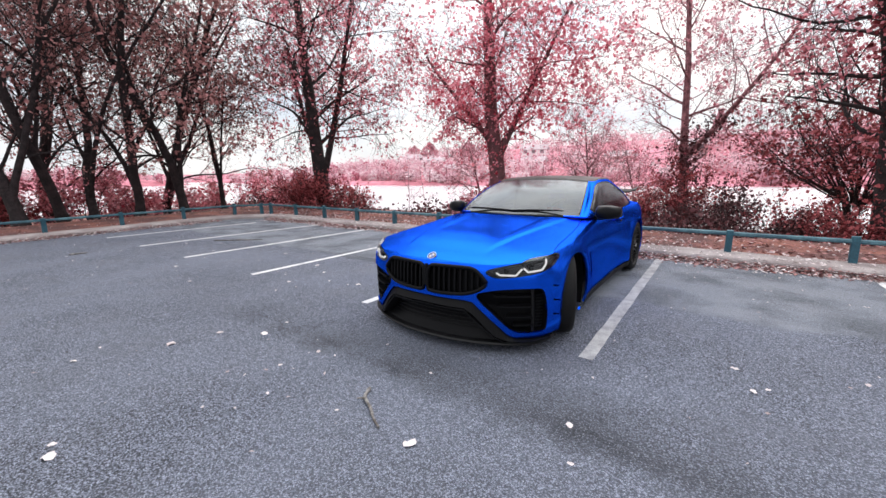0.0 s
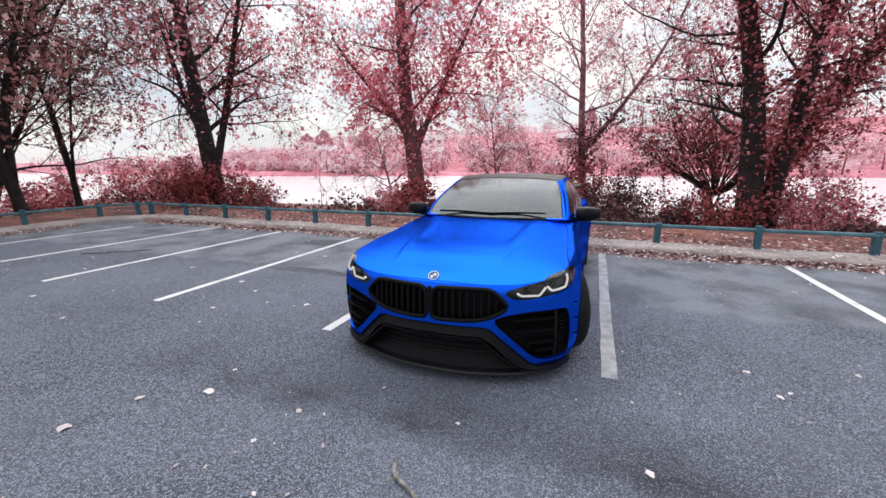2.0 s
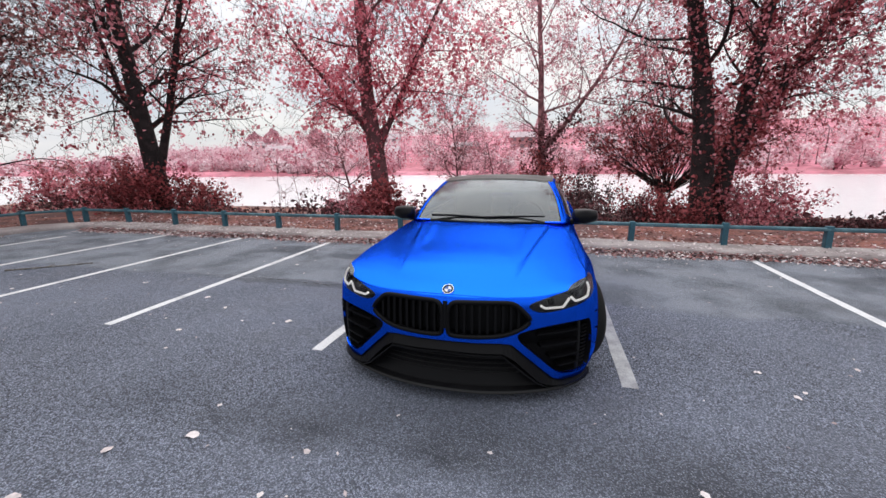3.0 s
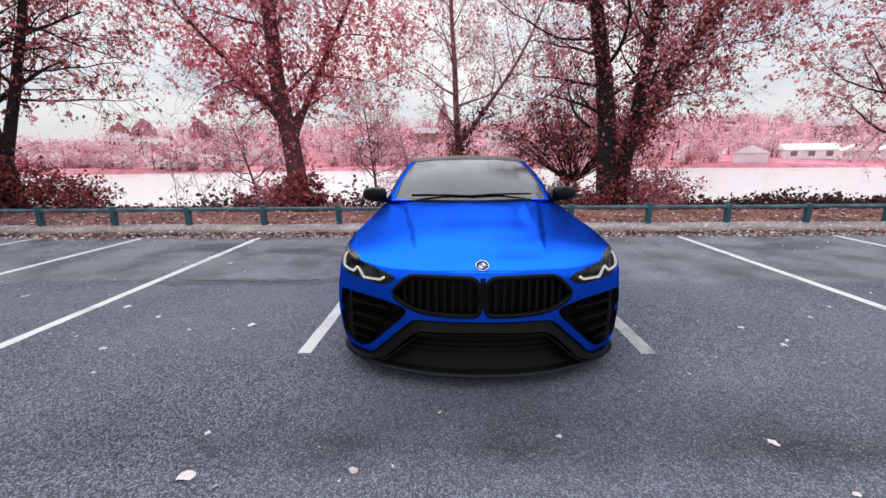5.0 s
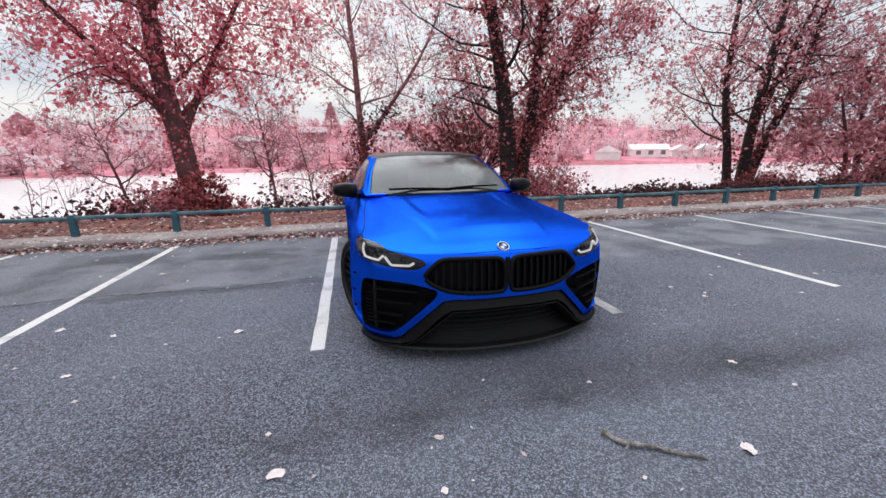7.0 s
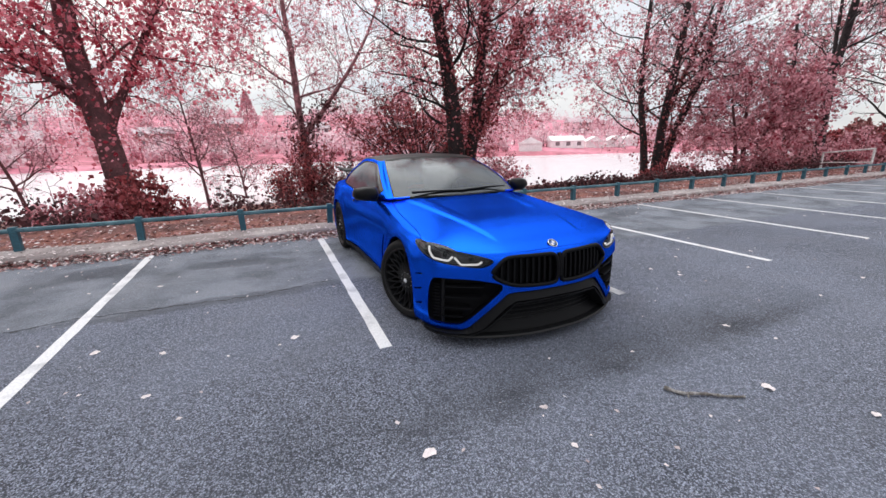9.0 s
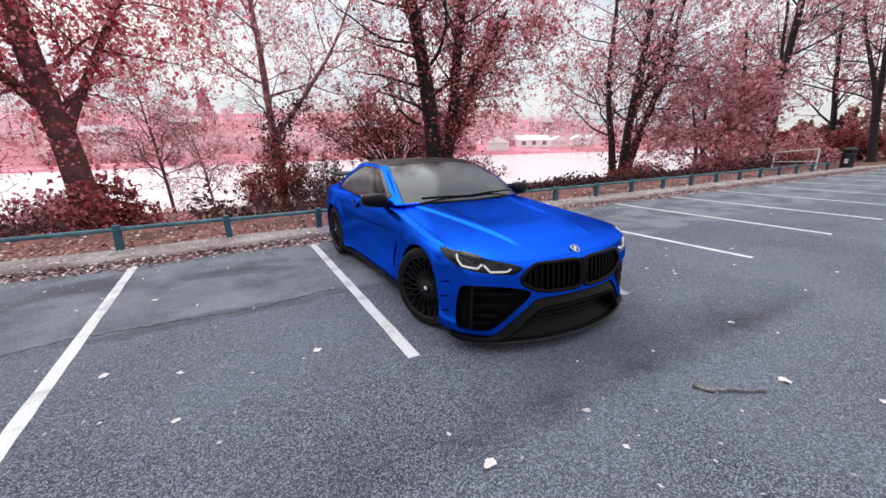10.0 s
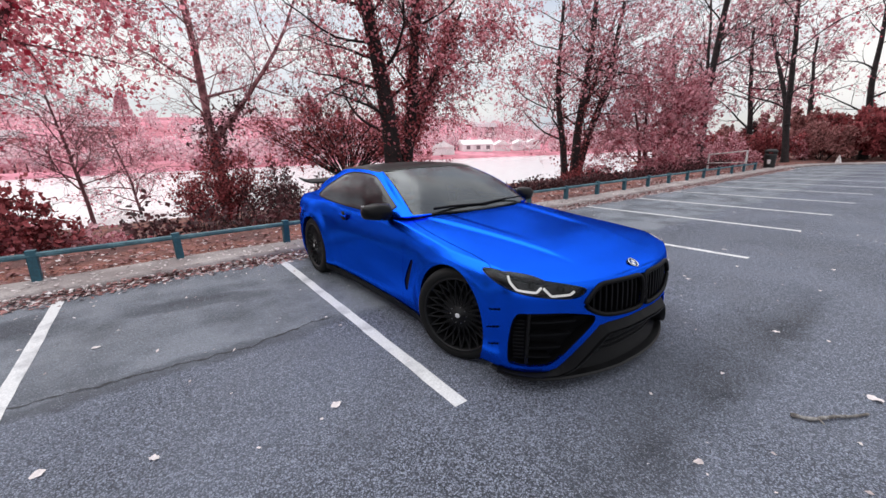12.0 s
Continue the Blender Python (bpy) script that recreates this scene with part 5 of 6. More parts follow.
def leaf_quads(q, size, r, flat=0.0):
    """Folded rhombic leaves at the points q: two triangles each, hinged on the midrib."""
    n = len(q)
    a = r.normal(0, 1, (n, 3))
    a[:, 2] *= (1 - flat)
    a /= np.linalg.norm(a, axis=1)[:, None] + 1e-9
    b = np.cross(a, r.normal(0, 1, (n, 3)))
    b /= np.linalg.norm(b, axis=1)[:, None] + 1e-9
    c = np.cross(a, b)
    s = size * np.clip(np.exp(r.normal(0, 0.40, (n, 1))), 0.4, 1.9)
    w = 0.40 * r.uniform(0.8, 1.2, (n, 1))
    fold = 0.16 * s * r.uniform(-0.6, 1.2, (n, 1))
    V = np.stack([q - a * s * 0.5, q + b * s * w + c * fold - a * s * 0.05, q + a * s * 0.5, q - b * s * w + c * fold - a * s * 0.05], 1).reshape(-1, 3)
    i = np.arange(n)[:, None] * 4
    F = np.concatenate([i + [0, 1, 2], i + [0, 2, 3]], 1).reshape(-1, 3)
    return V, F


TREE = dict(seg=[0.55, 0.45, 0.45, 0.50], wob=[0.03, 0.12, 0.18, 0.24], up=[0.012, 0.008, -0.015, -0.06], tip=[0.35, 0.22, 0.25, 0.4],
            sides=[12, 7, 4, 3], kids=[15, 10, 8], angle=[64, 50, 54], len=[5.0, 2.3, 0.95], thin=[0.42, 0.46, 0.5], leafy=2, lpm=14, jit=0.07)
TREE["from"] = [0.26, 0.15, 0.12]


def spec(**kw):
    s = {k: (list(v) if isinstance(v, list) else v) for k, v in TREE.items()}
    s.update(kw)
    return s


def plant(name, base, stems, sp, seed, bark, leaf, leaf_size, label, category="tree", group="trees on the bank", keep=1.0, trunk_leaf=0, flat=0.0, sink=0.15, ivy=None):
    """stems: rows of offset x, y, lean x, lean y, height, radius."""
    x, y = base
    z = float(ground_z(x, y)) - sink
    g = Grower(seed)
    extra, green, grown = [], [], []
    for ox, oy, lx, ly, h, r0, *oz in stems:
        start = (ox, oy, 0.0)
        if oz and grown:
            # a limb springs from the inside of the nearest stem at its height
            at = [np.array([np.interp(oz[0], q[:, 2], q[:, k]) for k in range(3)]) for q in grown]
            start = min(at, key=lambda c: abs(c[0] - ox) + abs(c[1] - oy))
        elif oz:
            start = (ox, oy, oz[0])
        path = g.grow(start, (lx, ly, 1.0), h, r0, 0, sp)
        if not oz:
            grown.append(path)
        if trunk_leaf:
            t = g.r.uniform(0.24, 0.85, trunk_leaf)
            q = np.stack([np.interp(t, np.linspace(0, 1, len(path)), path[:, k]) for k in range(3)], 1)
            extra.append(q + g.r.normal(0, 1, q.shape) * np.array([0.62, 0.62, 0.35]) * (0.35 + t[:, None]))
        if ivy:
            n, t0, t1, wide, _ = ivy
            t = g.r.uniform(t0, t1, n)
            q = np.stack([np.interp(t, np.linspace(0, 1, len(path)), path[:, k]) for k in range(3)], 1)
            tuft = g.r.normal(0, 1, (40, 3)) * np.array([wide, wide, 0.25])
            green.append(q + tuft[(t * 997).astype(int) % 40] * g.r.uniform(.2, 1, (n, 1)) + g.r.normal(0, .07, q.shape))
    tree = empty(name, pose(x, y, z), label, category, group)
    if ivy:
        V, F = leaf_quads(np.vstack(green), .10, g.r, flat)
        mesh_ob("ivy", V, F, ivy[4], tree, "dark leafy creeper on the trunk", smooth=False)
    V, F = g.trunk_mesh()
    mesh_ob("trunk", V, F, bark, tree)
    if leaf:
        V, F = g.leaves(leaf_size, np.vstack(extra) if extra else None, keep, flat)
        mesh_ob("crown", V, F, leaf, tree, smooth=False)
    return tree


# the row along the shore
plant("tree", (-12.1, 8.0), [(0, 0, -.05, .0, 10.5, .33), (.05, .05, .34, .1, 7.5, .15, 1.3), (-.1, 0, -.40, .1, 6.0, .13, 1.9)], spec(kids=[15, 10, 7], lpm=3.9, len=[3.9, 1.9, .85], thin=[.36, .46, .5]), 11, M_BARK, M_LEAF_CRIMSON, .095,
      "tall dark-trunked tree with thinning crimson leaves above the fence corner", ivy=(350, .22, .75, .30, M_LEAF_DARK))
plant("tree", (-5.3, 11.4), [(0, 0, -.17, .0, 10.5, .38), (-.50, .1, .42, .1, 6.0, .13, 3.0), (-.62, 0, -.75, .0, 5.0, .12, 3.6)], spec(kids=[15, 8, 7], lpm=4.8, len=[3.0, 1.6, .8], thin=[.34, .46, .5], **{"from": [0.30, .15, .12]}, up=[.012, .02, -.01, -.05]), 23, M_BARK_PINK, M_LEAF_ROSE, .100,
      "leaning shore tree thickly clothed in bright crimson leaves", trunk_leaf=1900)
plant("tree", (0.3, 18.0), [(0, 0, .02, 0, 11.5, .21), (-.15, .1, -.14, 0, 8.0, .10, 2.2), (.10, 0, 1.0, -.1, 7.2, .12, 3.5)], spec(kids=[12, 8, 7], lpm=4.0, len=[3.8, 2.1, 1.0], up=[.03, .015, -.01, -.04]), 31, M_BARK_ROSE, M_LEAF_PINK, .092,
      "slender pink-barked tree with a long side limb and sparse leaves", ivy=(700, .02, .30, .55, M_LEAF_BLACK))
plant("tree", (5.5, 12.1), [(0, 0, -.02, 0, 11.0, .40), (.44, .15, .11, .04, 10.5, .30), (.55, .1, .55, 0, 6.5, .15, 2.6)], spec(kids=[14, 9, 7], lpm=6.2, len=[3.9, 2.0, .95], thin=[.27, .46, .5], **{"from": [0.28, .15, .12]}, up=[.012, .03, -.01, -.04]), 47, M_BARK, M_LEAF_CRIMSON, .092,
      "twin-trunked dark tree with crimson leaves and bare upper twigs", trunk_leaf=900, ivy=(3000, .05, .95, .34, M_LEAF_DARK))
plant("tree", (17.3, 12.4), [(-.66, 0, -.03, 0, 10.0, .22), (0, 0, .02, 0, 11.5, .28), (.50, .2, .10, 0, 10.5, .25), (.5, .1, .55, 0, 6.5, .15, 4.0)], spec(kids=[12, 8, 7], lpm=5.6, len=[5.0, 2.3, 1.0], thin=[.32, .46, .5], up=[.01, .02, -.02, -.06]), 53, M_BARK, M_LEAF_PINK, .10,
      "triple-trunked dark tree with spreading pink-leaved boughs", trunk_leaf=250, ivy=(1100, .04, .75, .40, M_LEAF_DARK))
plant("tree", (21.2, 10.2), [(0, 0, .1, 0, 5.5, .16), (.3, .2, .35, 0, 5.0, .13), (-.3, .1, -.3, 0, 4.8, .13)], spec(kids=[10, 8, 7], len=[3.4, 1.8, 1.0], lpm=10, up=[.02, -.02, -.06, -.08]), 59, M_BARK_PINK, M_LEAF_PINK, .115,
      "low weeping tree with dense dusty-pink foliage")
plant("tree", (25.6, 8.9), [(0, 0, -.03, .09, 14.0, .27), (0, 0, .35, .15, 8.0, .15, 3.0)], spec(kids=[15, 9, 6], lpm=3.4, thin=[.34, .46, .5]), 61, M_BARK, M_LEAF_PINK, .105,
      "tall dark tree with half-bare limbs near the gate")
plant("tree", (30.5, 6.0), [(0, 0, -.03, .10, 12.5, .21), (.1, 0, .3, .25, 8.0, .17, 2.4)], spec(kids=[13, 8, 6], lpm=4.8, thin=[.34, .46, .5]), 67, M_BARK, M_LEAF_PINK, .115,
      "forked dark tree with pink leaves past the gate")
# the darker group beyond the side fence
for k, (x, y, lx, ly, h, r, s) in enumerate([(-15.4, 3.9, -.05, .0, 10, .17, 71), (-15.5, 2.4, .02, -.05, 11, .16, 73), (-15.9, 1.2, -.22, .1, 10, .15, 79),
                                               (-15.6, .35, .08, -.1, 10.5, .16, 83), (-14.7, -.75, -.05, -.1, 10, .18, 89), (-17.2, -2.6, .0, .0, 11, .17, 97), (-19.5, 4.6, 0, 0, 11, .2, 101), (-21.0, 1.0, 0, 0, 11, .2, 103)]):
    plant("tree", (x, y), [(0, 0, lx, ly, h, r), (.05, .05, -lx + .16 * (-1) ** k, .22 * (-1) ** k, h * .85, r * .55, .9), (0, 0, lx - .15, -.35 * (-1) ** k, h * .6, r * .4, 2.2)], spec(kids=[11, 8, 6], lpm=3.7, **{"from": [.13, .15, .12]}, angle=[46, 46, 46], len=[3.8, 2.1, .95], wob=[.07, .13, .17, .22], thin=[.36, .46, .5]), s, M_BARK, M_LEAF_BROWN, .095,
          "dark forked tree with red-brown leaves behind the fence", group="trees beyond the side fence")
plant("tree", (-16.7, 6.0), [(0, 0, .0, 0, 7.5, .11), (0, 0, .35, 0, 4.5, .06, 1.2), (0, 0, -.4, 0, 4.5, .06, 1.4)], spec(kids=[9, 7, 5], lpm=3, len=[2.2, 1.2, .7], angle=[42, 44, 44]), 107, M_BARK, M_LEAF_BROWN, .09,
      "thin nearly bare sapling near the fence corner", group="trees beyond the side fence")
# bare small trees by the water
BARE = spec(thin=[.62, .6, .6], kids=[18, 9, 6], len=[2.5, 1.2, .6], lpm=2.0, angle=[62, 46, 44], seg=[.4, .3, .25, .2])
for x, y, h, s in ((-4.35, 20.0, 5.6, 5), (-2.6, 24.5, 6.0, 6), (-10.6, 19.0, 4.6, 7)):
    plant("bare_tree", (x, y), [(0, 0, -.08, 0, h, .085)], BARE, 200 + s, M_TWIG, M_LEAF_PINK, .09, "small leafless pinkish tree standing at the water's edge", "tree", "bare trees at the shore")
for x, y, h, s in ((-8.6, 9.4, 2.6, 1), (-8.1, 9.8, 2.3, 2), (-6.7, 10.5, 2.0, 3)):
    plant("sapling", (x, y), [(0, 0, .03, 0, h, .016), (.1, 0, .1, .05, h * .7, .010)], spec(kids=[7, 4], len=[.5, .3], seg=[.2, .15, .15, .1], leafy=2, lpm=3, tip=[.3, .4, .5, .5]), 300 + s, M_TWIG, None, .06,
          "thin leafless sapling on the bank", "sapling", "saplings on the bank")

# wood at the far end of the car park
rs = np.random.RandomState(17)
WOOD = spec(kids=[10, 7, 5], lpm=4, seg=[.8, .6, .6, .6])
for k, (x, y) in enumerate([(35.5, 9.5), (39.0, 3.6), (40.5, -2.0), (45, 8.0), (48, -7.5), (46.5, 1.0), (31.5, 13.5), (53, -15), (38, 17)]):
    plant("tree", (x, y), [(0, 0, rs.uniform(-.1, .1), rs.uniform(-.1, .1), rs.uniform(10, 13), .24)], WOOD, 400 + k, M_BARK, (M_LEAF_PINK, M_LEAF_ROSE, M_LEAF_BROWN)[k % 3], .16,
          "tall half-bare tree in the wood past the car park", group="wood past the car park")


# ---- shrubs ----
SHRUB = spec(seg=[.25, .2, .18, .15], wob=[.12, .18, .2, .2], up=[.0, .0, -.02, -.02], kids=[7, 5], len=[.8, .5], sides=[5, 4, 3, 3], lpm=30, jit=.09, leafy=1, angle=[45, 45, 45], thin=[.6, .6, .6], tip=[.3, .3, .4, .4])
SHRUB["from"] = [.2, .15, .1]


def shrub(base, h, spread, n, seed, leaf, size, label, keep=1.0, group="shrubs on the bank"):
    r = np.random.RandomState(seed)
    stems = []
    for k in range(n):
        a = 2 * math.pi * k / n + r.uniform(-.4, .4)
        q = r.uniform(.15, 1.0) * spread
        stems.append((.12 * math.cos(a), .12 * math.sin(a), q * math.cos(a), q * math.sin(a), h * r.uniform(.65, 1.1), .022))
    return plant("shrub", base, stems, SHRUB, seed, M_BARK, leaf, size, label, "shrub", group, keep)


for x, y, h, sp_, n, s, lf, sz in ((-12.3, 7.5, 1.6, 1.0, 10, 1, M_LEAF_DARK, .09), (-10.9, 8.3, 1.3, 1.2, 8, 2, M_LEAF_DARK, .09), (-14.6, 8.2, 1.7, 1.0, 9, 3, M_LEAF_CRIMSON, .09), (-17.6, 8.4, 1.8, 1.0, 9, 4, M_LEAF_CRIMSON, .10),
                                    (-4.9, 10.0, 1.7, 1.0, 12, 5, M_LEAF_DARK, .12), (-3.7, 10.3, .75, 1.2, 8, 6, M_LEAF_PINK, .11), (-6.3, 10.4, 1.4, 1.1, 9, 7, M_LEAF_PINK, .12), (-5.5, 9.5, 1.2, 1.2, 10, 33, M_LEAF_CRIMSON, .115),
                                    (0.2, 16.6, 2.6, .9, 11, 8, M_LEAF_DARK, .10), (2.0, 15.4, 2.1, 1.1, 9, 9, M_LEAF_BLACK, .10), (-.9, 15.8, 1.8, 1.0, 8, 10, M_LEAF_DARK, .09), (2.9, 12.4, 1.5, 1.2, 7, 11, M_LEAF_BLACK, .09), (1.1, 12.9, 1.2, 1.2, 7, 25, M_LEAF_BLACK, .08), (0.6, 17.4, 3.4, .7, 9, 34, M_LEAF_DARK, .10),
                                    (4.6, 11.3, 1.6, .9, 9, 12, M_LEAF_DARK, .09), (6.6, 11.2, 1.8, .9, 9, 13, M_LEAF_CRIMSON, .09), (7.3, 12.6, 2.4, .7, 9, 14, M_LEAF_CRIMSON, .09), (3.7, 13.4, 1.7, 1.0, 8, 26, M_LEAF_DARK, .09),
                                    (16.6, 11.4, 1.1, 1.1, 7, 15, M_LEAF_DARK, .10), (18.2, 11.6, 1.5, 1.0, 8, 16, M_LEAF_CRIMSON, .10), (20.0, 9.4, 1.5, 1.1, 9, 17, M_LEAF_PINK, .11), (23.3, 9.2, 2.2, 1.0, 10, 18, M_LEAF_PINK, .12),
                                    (-18.5, 6.0, 1.8, 1.1, 9, 19, M_LEAF_CRIMSON, .11), (-18.0, 3.0, 1.5, 1.2, 9, 20, M_LEAF_CRIMSON, .11), (-20.0, -1.0, 1.7, 1.2, 9, 21, M_LEAF_DARK, .11), (-16.4, 9.8, 1.7, 1.1, 9, 22, M_LEAF_CRIMSON, .10), (-17.2, 1.3, 2.3, 1.0, 10, 35, M_LEAF_CRIMSON, .11), (-17.8, -1.0, 2.5, 1.0, 10, 36, M_LEAF_DARK, .11), (-18.8, -3.6, 2.6, 1.0, 10, 37, M_LEAF_CRIMSON, .12),
                                    (28.0, 8.6, 2.4, 1.0, 12, 23, M_LEAF_PINK, .14), (32.5, 7.4, 2.6, 1.0, 12, 24, M_LEAF_DARK, .14), (34.6, 5.0, 2.6, 1.0, 12, 27, M_LEAF_BROWN, .14), (37.5, 1.2, 2.8, 1.0, 12, 28, M_LEAF_BROWN, .16), (39.5, -3.8, 2.8, 1.1, 12, 29, M_LEAF_BROWN, .16), (36.0, 7.8, 3.0, 1.0, 12, 30, M_LEAF_PINK, .16)):
    shrub((x, y), h, sp_, n, 500 + s, lf, sz * .8, keep=(.55 if -1.5 < x < 4 else .6 if -7 < x < 8 else .8), label={"dark_red_leaves": "tangled dark-red shrub on the bank", "crimson_leaves": "leafy crimson shrub on the bank", "rose_leaves": "rose-pink shrub past the car park", "pink_leaves": "dense dusty-pink shrub on the bank", "shaded_brown_leaves": "red-brown shrub past the car park", "blackish_bramble_leaves": "dark bramble clump at the shore"}[lf.name])

# thick growth closing the far end of the car park: turned copies of three shrubs
protos = [shrub((40.5, 4.2), 3.6, 1.0, 13, 601, M_LEAF_DARK, .16, "tall dark-red shrub past the car park", group="growth past the car park"),
          # dark gaps in the growth are put into this shrub's blackish leaf colour
          shrub((42.0, -6.2), 3.4, 1.1, 13, 602, M_LEAF_BLACK, .19, "tall shrub past the car park with shade put into its blackish leaves", group="growth past the car park"),
          shrub((43.0, -1.0), 3.8, .9, 13, 603, M_LEAF_BROWN, .20, "tall red-brown shrub past the car park", group="growth past the car park")]
rr_ = random.Random(8)
for k, (x, y) in enumerate([(36.6, 3.4), (38.6, 6.6), (38.8, -1.2), (40.8, -4.0), (41.2, -8.6), (43.5, 3.0), (44.6, -10.6), (46.0, -4.5), (47.5, -12.8), (49.5, -9.0), (50.5, -15.6), (53.0, -18.0), (45.0, 7.0), (34.4, 10.6), (41.0, 11.0), (30.2, 10.8)]):
    copy_thing(protos[(k * 2 + k // 4) % 3], pose(x, y, float(ground_z(x, y)) - .15, 0, 0, rr_.uniform(0, 360)) @ Matrix.Diagonal((1, 1, rr_.uniform(.85, 1.25), 1)))

# many-stemmed willow shrub between the trees
r = np.random.RandomState(77)
stems = []
for k in range(70):
    a, q = r.uniform(0, 2 * math.pi), r.uniform(.05, 1.15)
    stems.append((.16 * math.cos(a), .16 * math.sin(a), 1.7 * q * math.cos(a), 1.7 * q * math.sin(a), r.uniform(2.6, 5.0), .030, 1.5 + .3 * r.uniform()))
stems.append((0, 0, .02, 0, 1.9, .27))
plant("willow_shrub", (5.6, 17.0), stems, spec(seg=[.5, .35, .3, .2], wob=[.07, .14, .16, .2], up=[.0, .01, 0, 0], kids=[8, 4], len=[1.3, .7], sides=[5, 3, 3, 3], leafy=2, lpm=5.5, tip=[.25, .4, .4, .4], angle=[32, 36, 36]), 78, M_BARK, M_LEAF_DARK, .10,
      "bare many-stemmed willow shrub fanning upwards", "shrub", "shrubs on the bank")

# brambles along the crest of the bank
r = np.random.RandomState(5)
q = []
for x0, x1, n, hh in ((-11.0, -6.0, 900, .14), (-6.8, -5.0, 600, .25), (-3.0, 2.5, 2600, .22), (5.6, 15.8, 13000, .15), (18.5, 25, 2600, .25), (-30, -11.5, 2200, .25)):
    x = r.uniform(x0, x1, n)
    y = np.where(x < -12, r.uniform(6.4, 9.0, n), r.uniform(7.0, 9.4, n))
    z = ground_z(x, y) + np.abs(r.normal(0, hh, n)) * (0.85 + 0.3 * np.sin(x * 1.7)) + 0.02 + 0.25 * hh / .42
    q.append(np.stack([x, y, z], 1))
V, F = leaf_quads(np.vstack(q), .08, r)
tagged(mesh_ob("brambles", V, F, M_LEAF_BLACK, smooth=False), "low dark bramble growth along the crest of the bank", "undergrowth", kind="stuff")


# ---- far shore ----
CLEAR = ((62, 84), (75, 86), (89, 88), (97, 88), (103, 90))
r = np.random.RandomState(9)
qs, qd, qp, qc, tv, tf, tk = [], [], [], [], [], [], 0
for k in range(2050):
    y = 71 + 150 * r.uniform(0, 1) ** 1.7
    x = r.uniform(-1.25, 1.75) * (y + 10)
    if k >= 1600:
        a_, d_ = radians(r.uniform(46, 93)), 128 + 110 * r.uniform(0, 1) ** 1.6
        x, y = -d_ * math.sin(a_), d_ * math.cos(a_)
    far = 70 + 6 * math.sin(x * 0.03 + 1.0)
    y = max(y, far + 1.5) if k < 1600 else y
    z = float(ground_z(x, y))
    if z < LAKE_Z + .1:
        continue
    if any(abs(math.atan2(x + .6, y + 2.6) - math.atan2(hx + .6, hy + 2.6)) < .045 and hy - 22 < y < hy + 1 for hx, hy in CLEAR) and r.uniform() < .9:
        continue
    h = r.uniform(2.2, 5.0) * (0.65 if y < far + 12 else 1.0) + (2.2 if r.uniform() < .1 else 0)
    w = h * r.uniform(.40, .65)
    n = int(r.uniform(68, 118))
    d = r.normal(0, 1, (n, 3))
    d /= np.linalg.norm(d, axis=1)[:, None]
    d *= r.uniform(.35, 1.0, (n, 1)) ** .5
    p = np.array([x, y, z + h * .55]) + d * [w, w, h * .5]
    u = r.uniform() * (.85 if y > far + 14 else 1.0)
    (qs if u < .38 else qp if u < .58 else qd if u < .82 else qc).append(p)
    if k % 2 == 0:
        V, F = tube([(x, y, z - .2), (x + r.uniform(-.3, .3), y, z + h * .8)], [.16, .05], 4)
        tv.append(V)
        tf.append(F + tk)
        tk += len(V)
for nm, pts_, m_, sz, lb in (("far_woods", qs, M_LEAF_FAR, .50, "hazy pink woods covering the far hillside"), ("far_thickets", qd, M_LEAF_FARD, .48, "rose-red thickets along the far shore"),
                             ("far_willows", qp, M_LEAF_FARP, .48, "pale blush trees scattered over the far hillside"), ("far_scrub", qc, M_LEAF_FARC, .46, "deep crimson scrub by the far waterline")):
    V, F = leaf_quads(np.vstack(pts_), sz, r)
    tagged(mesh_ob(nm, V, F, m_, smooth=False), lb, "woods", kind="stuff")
tagged(mesh_ob("far_trunks", np.vstack(tv), np.vstack(tf), M_TWIG), "thin pinkish trunks in the far woods", "woods", kind="stuff")
# pointed and round crowns on the skyline
for k, (x, y, h, w) in enumerate(((-3.0, 150, 9, 3.2), (-92, 120, 7, 3.4), (-101, 122, 6, 3.6), (-80, 128, 6, 3.4), (60, 175, 9, 4.5))):
    n = 620
    t = r.uniform(0, 1, n)
    a = r.uniform(0, 2 * math.pi, n)
    rad = w * (np.sin(np.pi * np.clip(t * .85 + .15, 0, 1)) if k else (1 - t) * 1.0 + .1) * np.sqrt(r.uniform(.3, 1, n))
    base = empty("skyline_tree", pose(x, y, float(ground_z(x, y))), "dark rose tree on the skyline across the lake", "tree", "skyline trees")
    V, F = leaf_quads(np.stack([rad * np.cos(a), rad * np.sin(a), 1.5 + t * h], 1), .75, r)
    mesh_ob("crown", V, F, M_LEAF_FARD, base, smooth=False)
    V, F = tube([(0, 0, -.5), (0, 0, h * .8)], [.35, .1], 6)
    mesh_ob("trunk", V, F, M_TWIG, base)


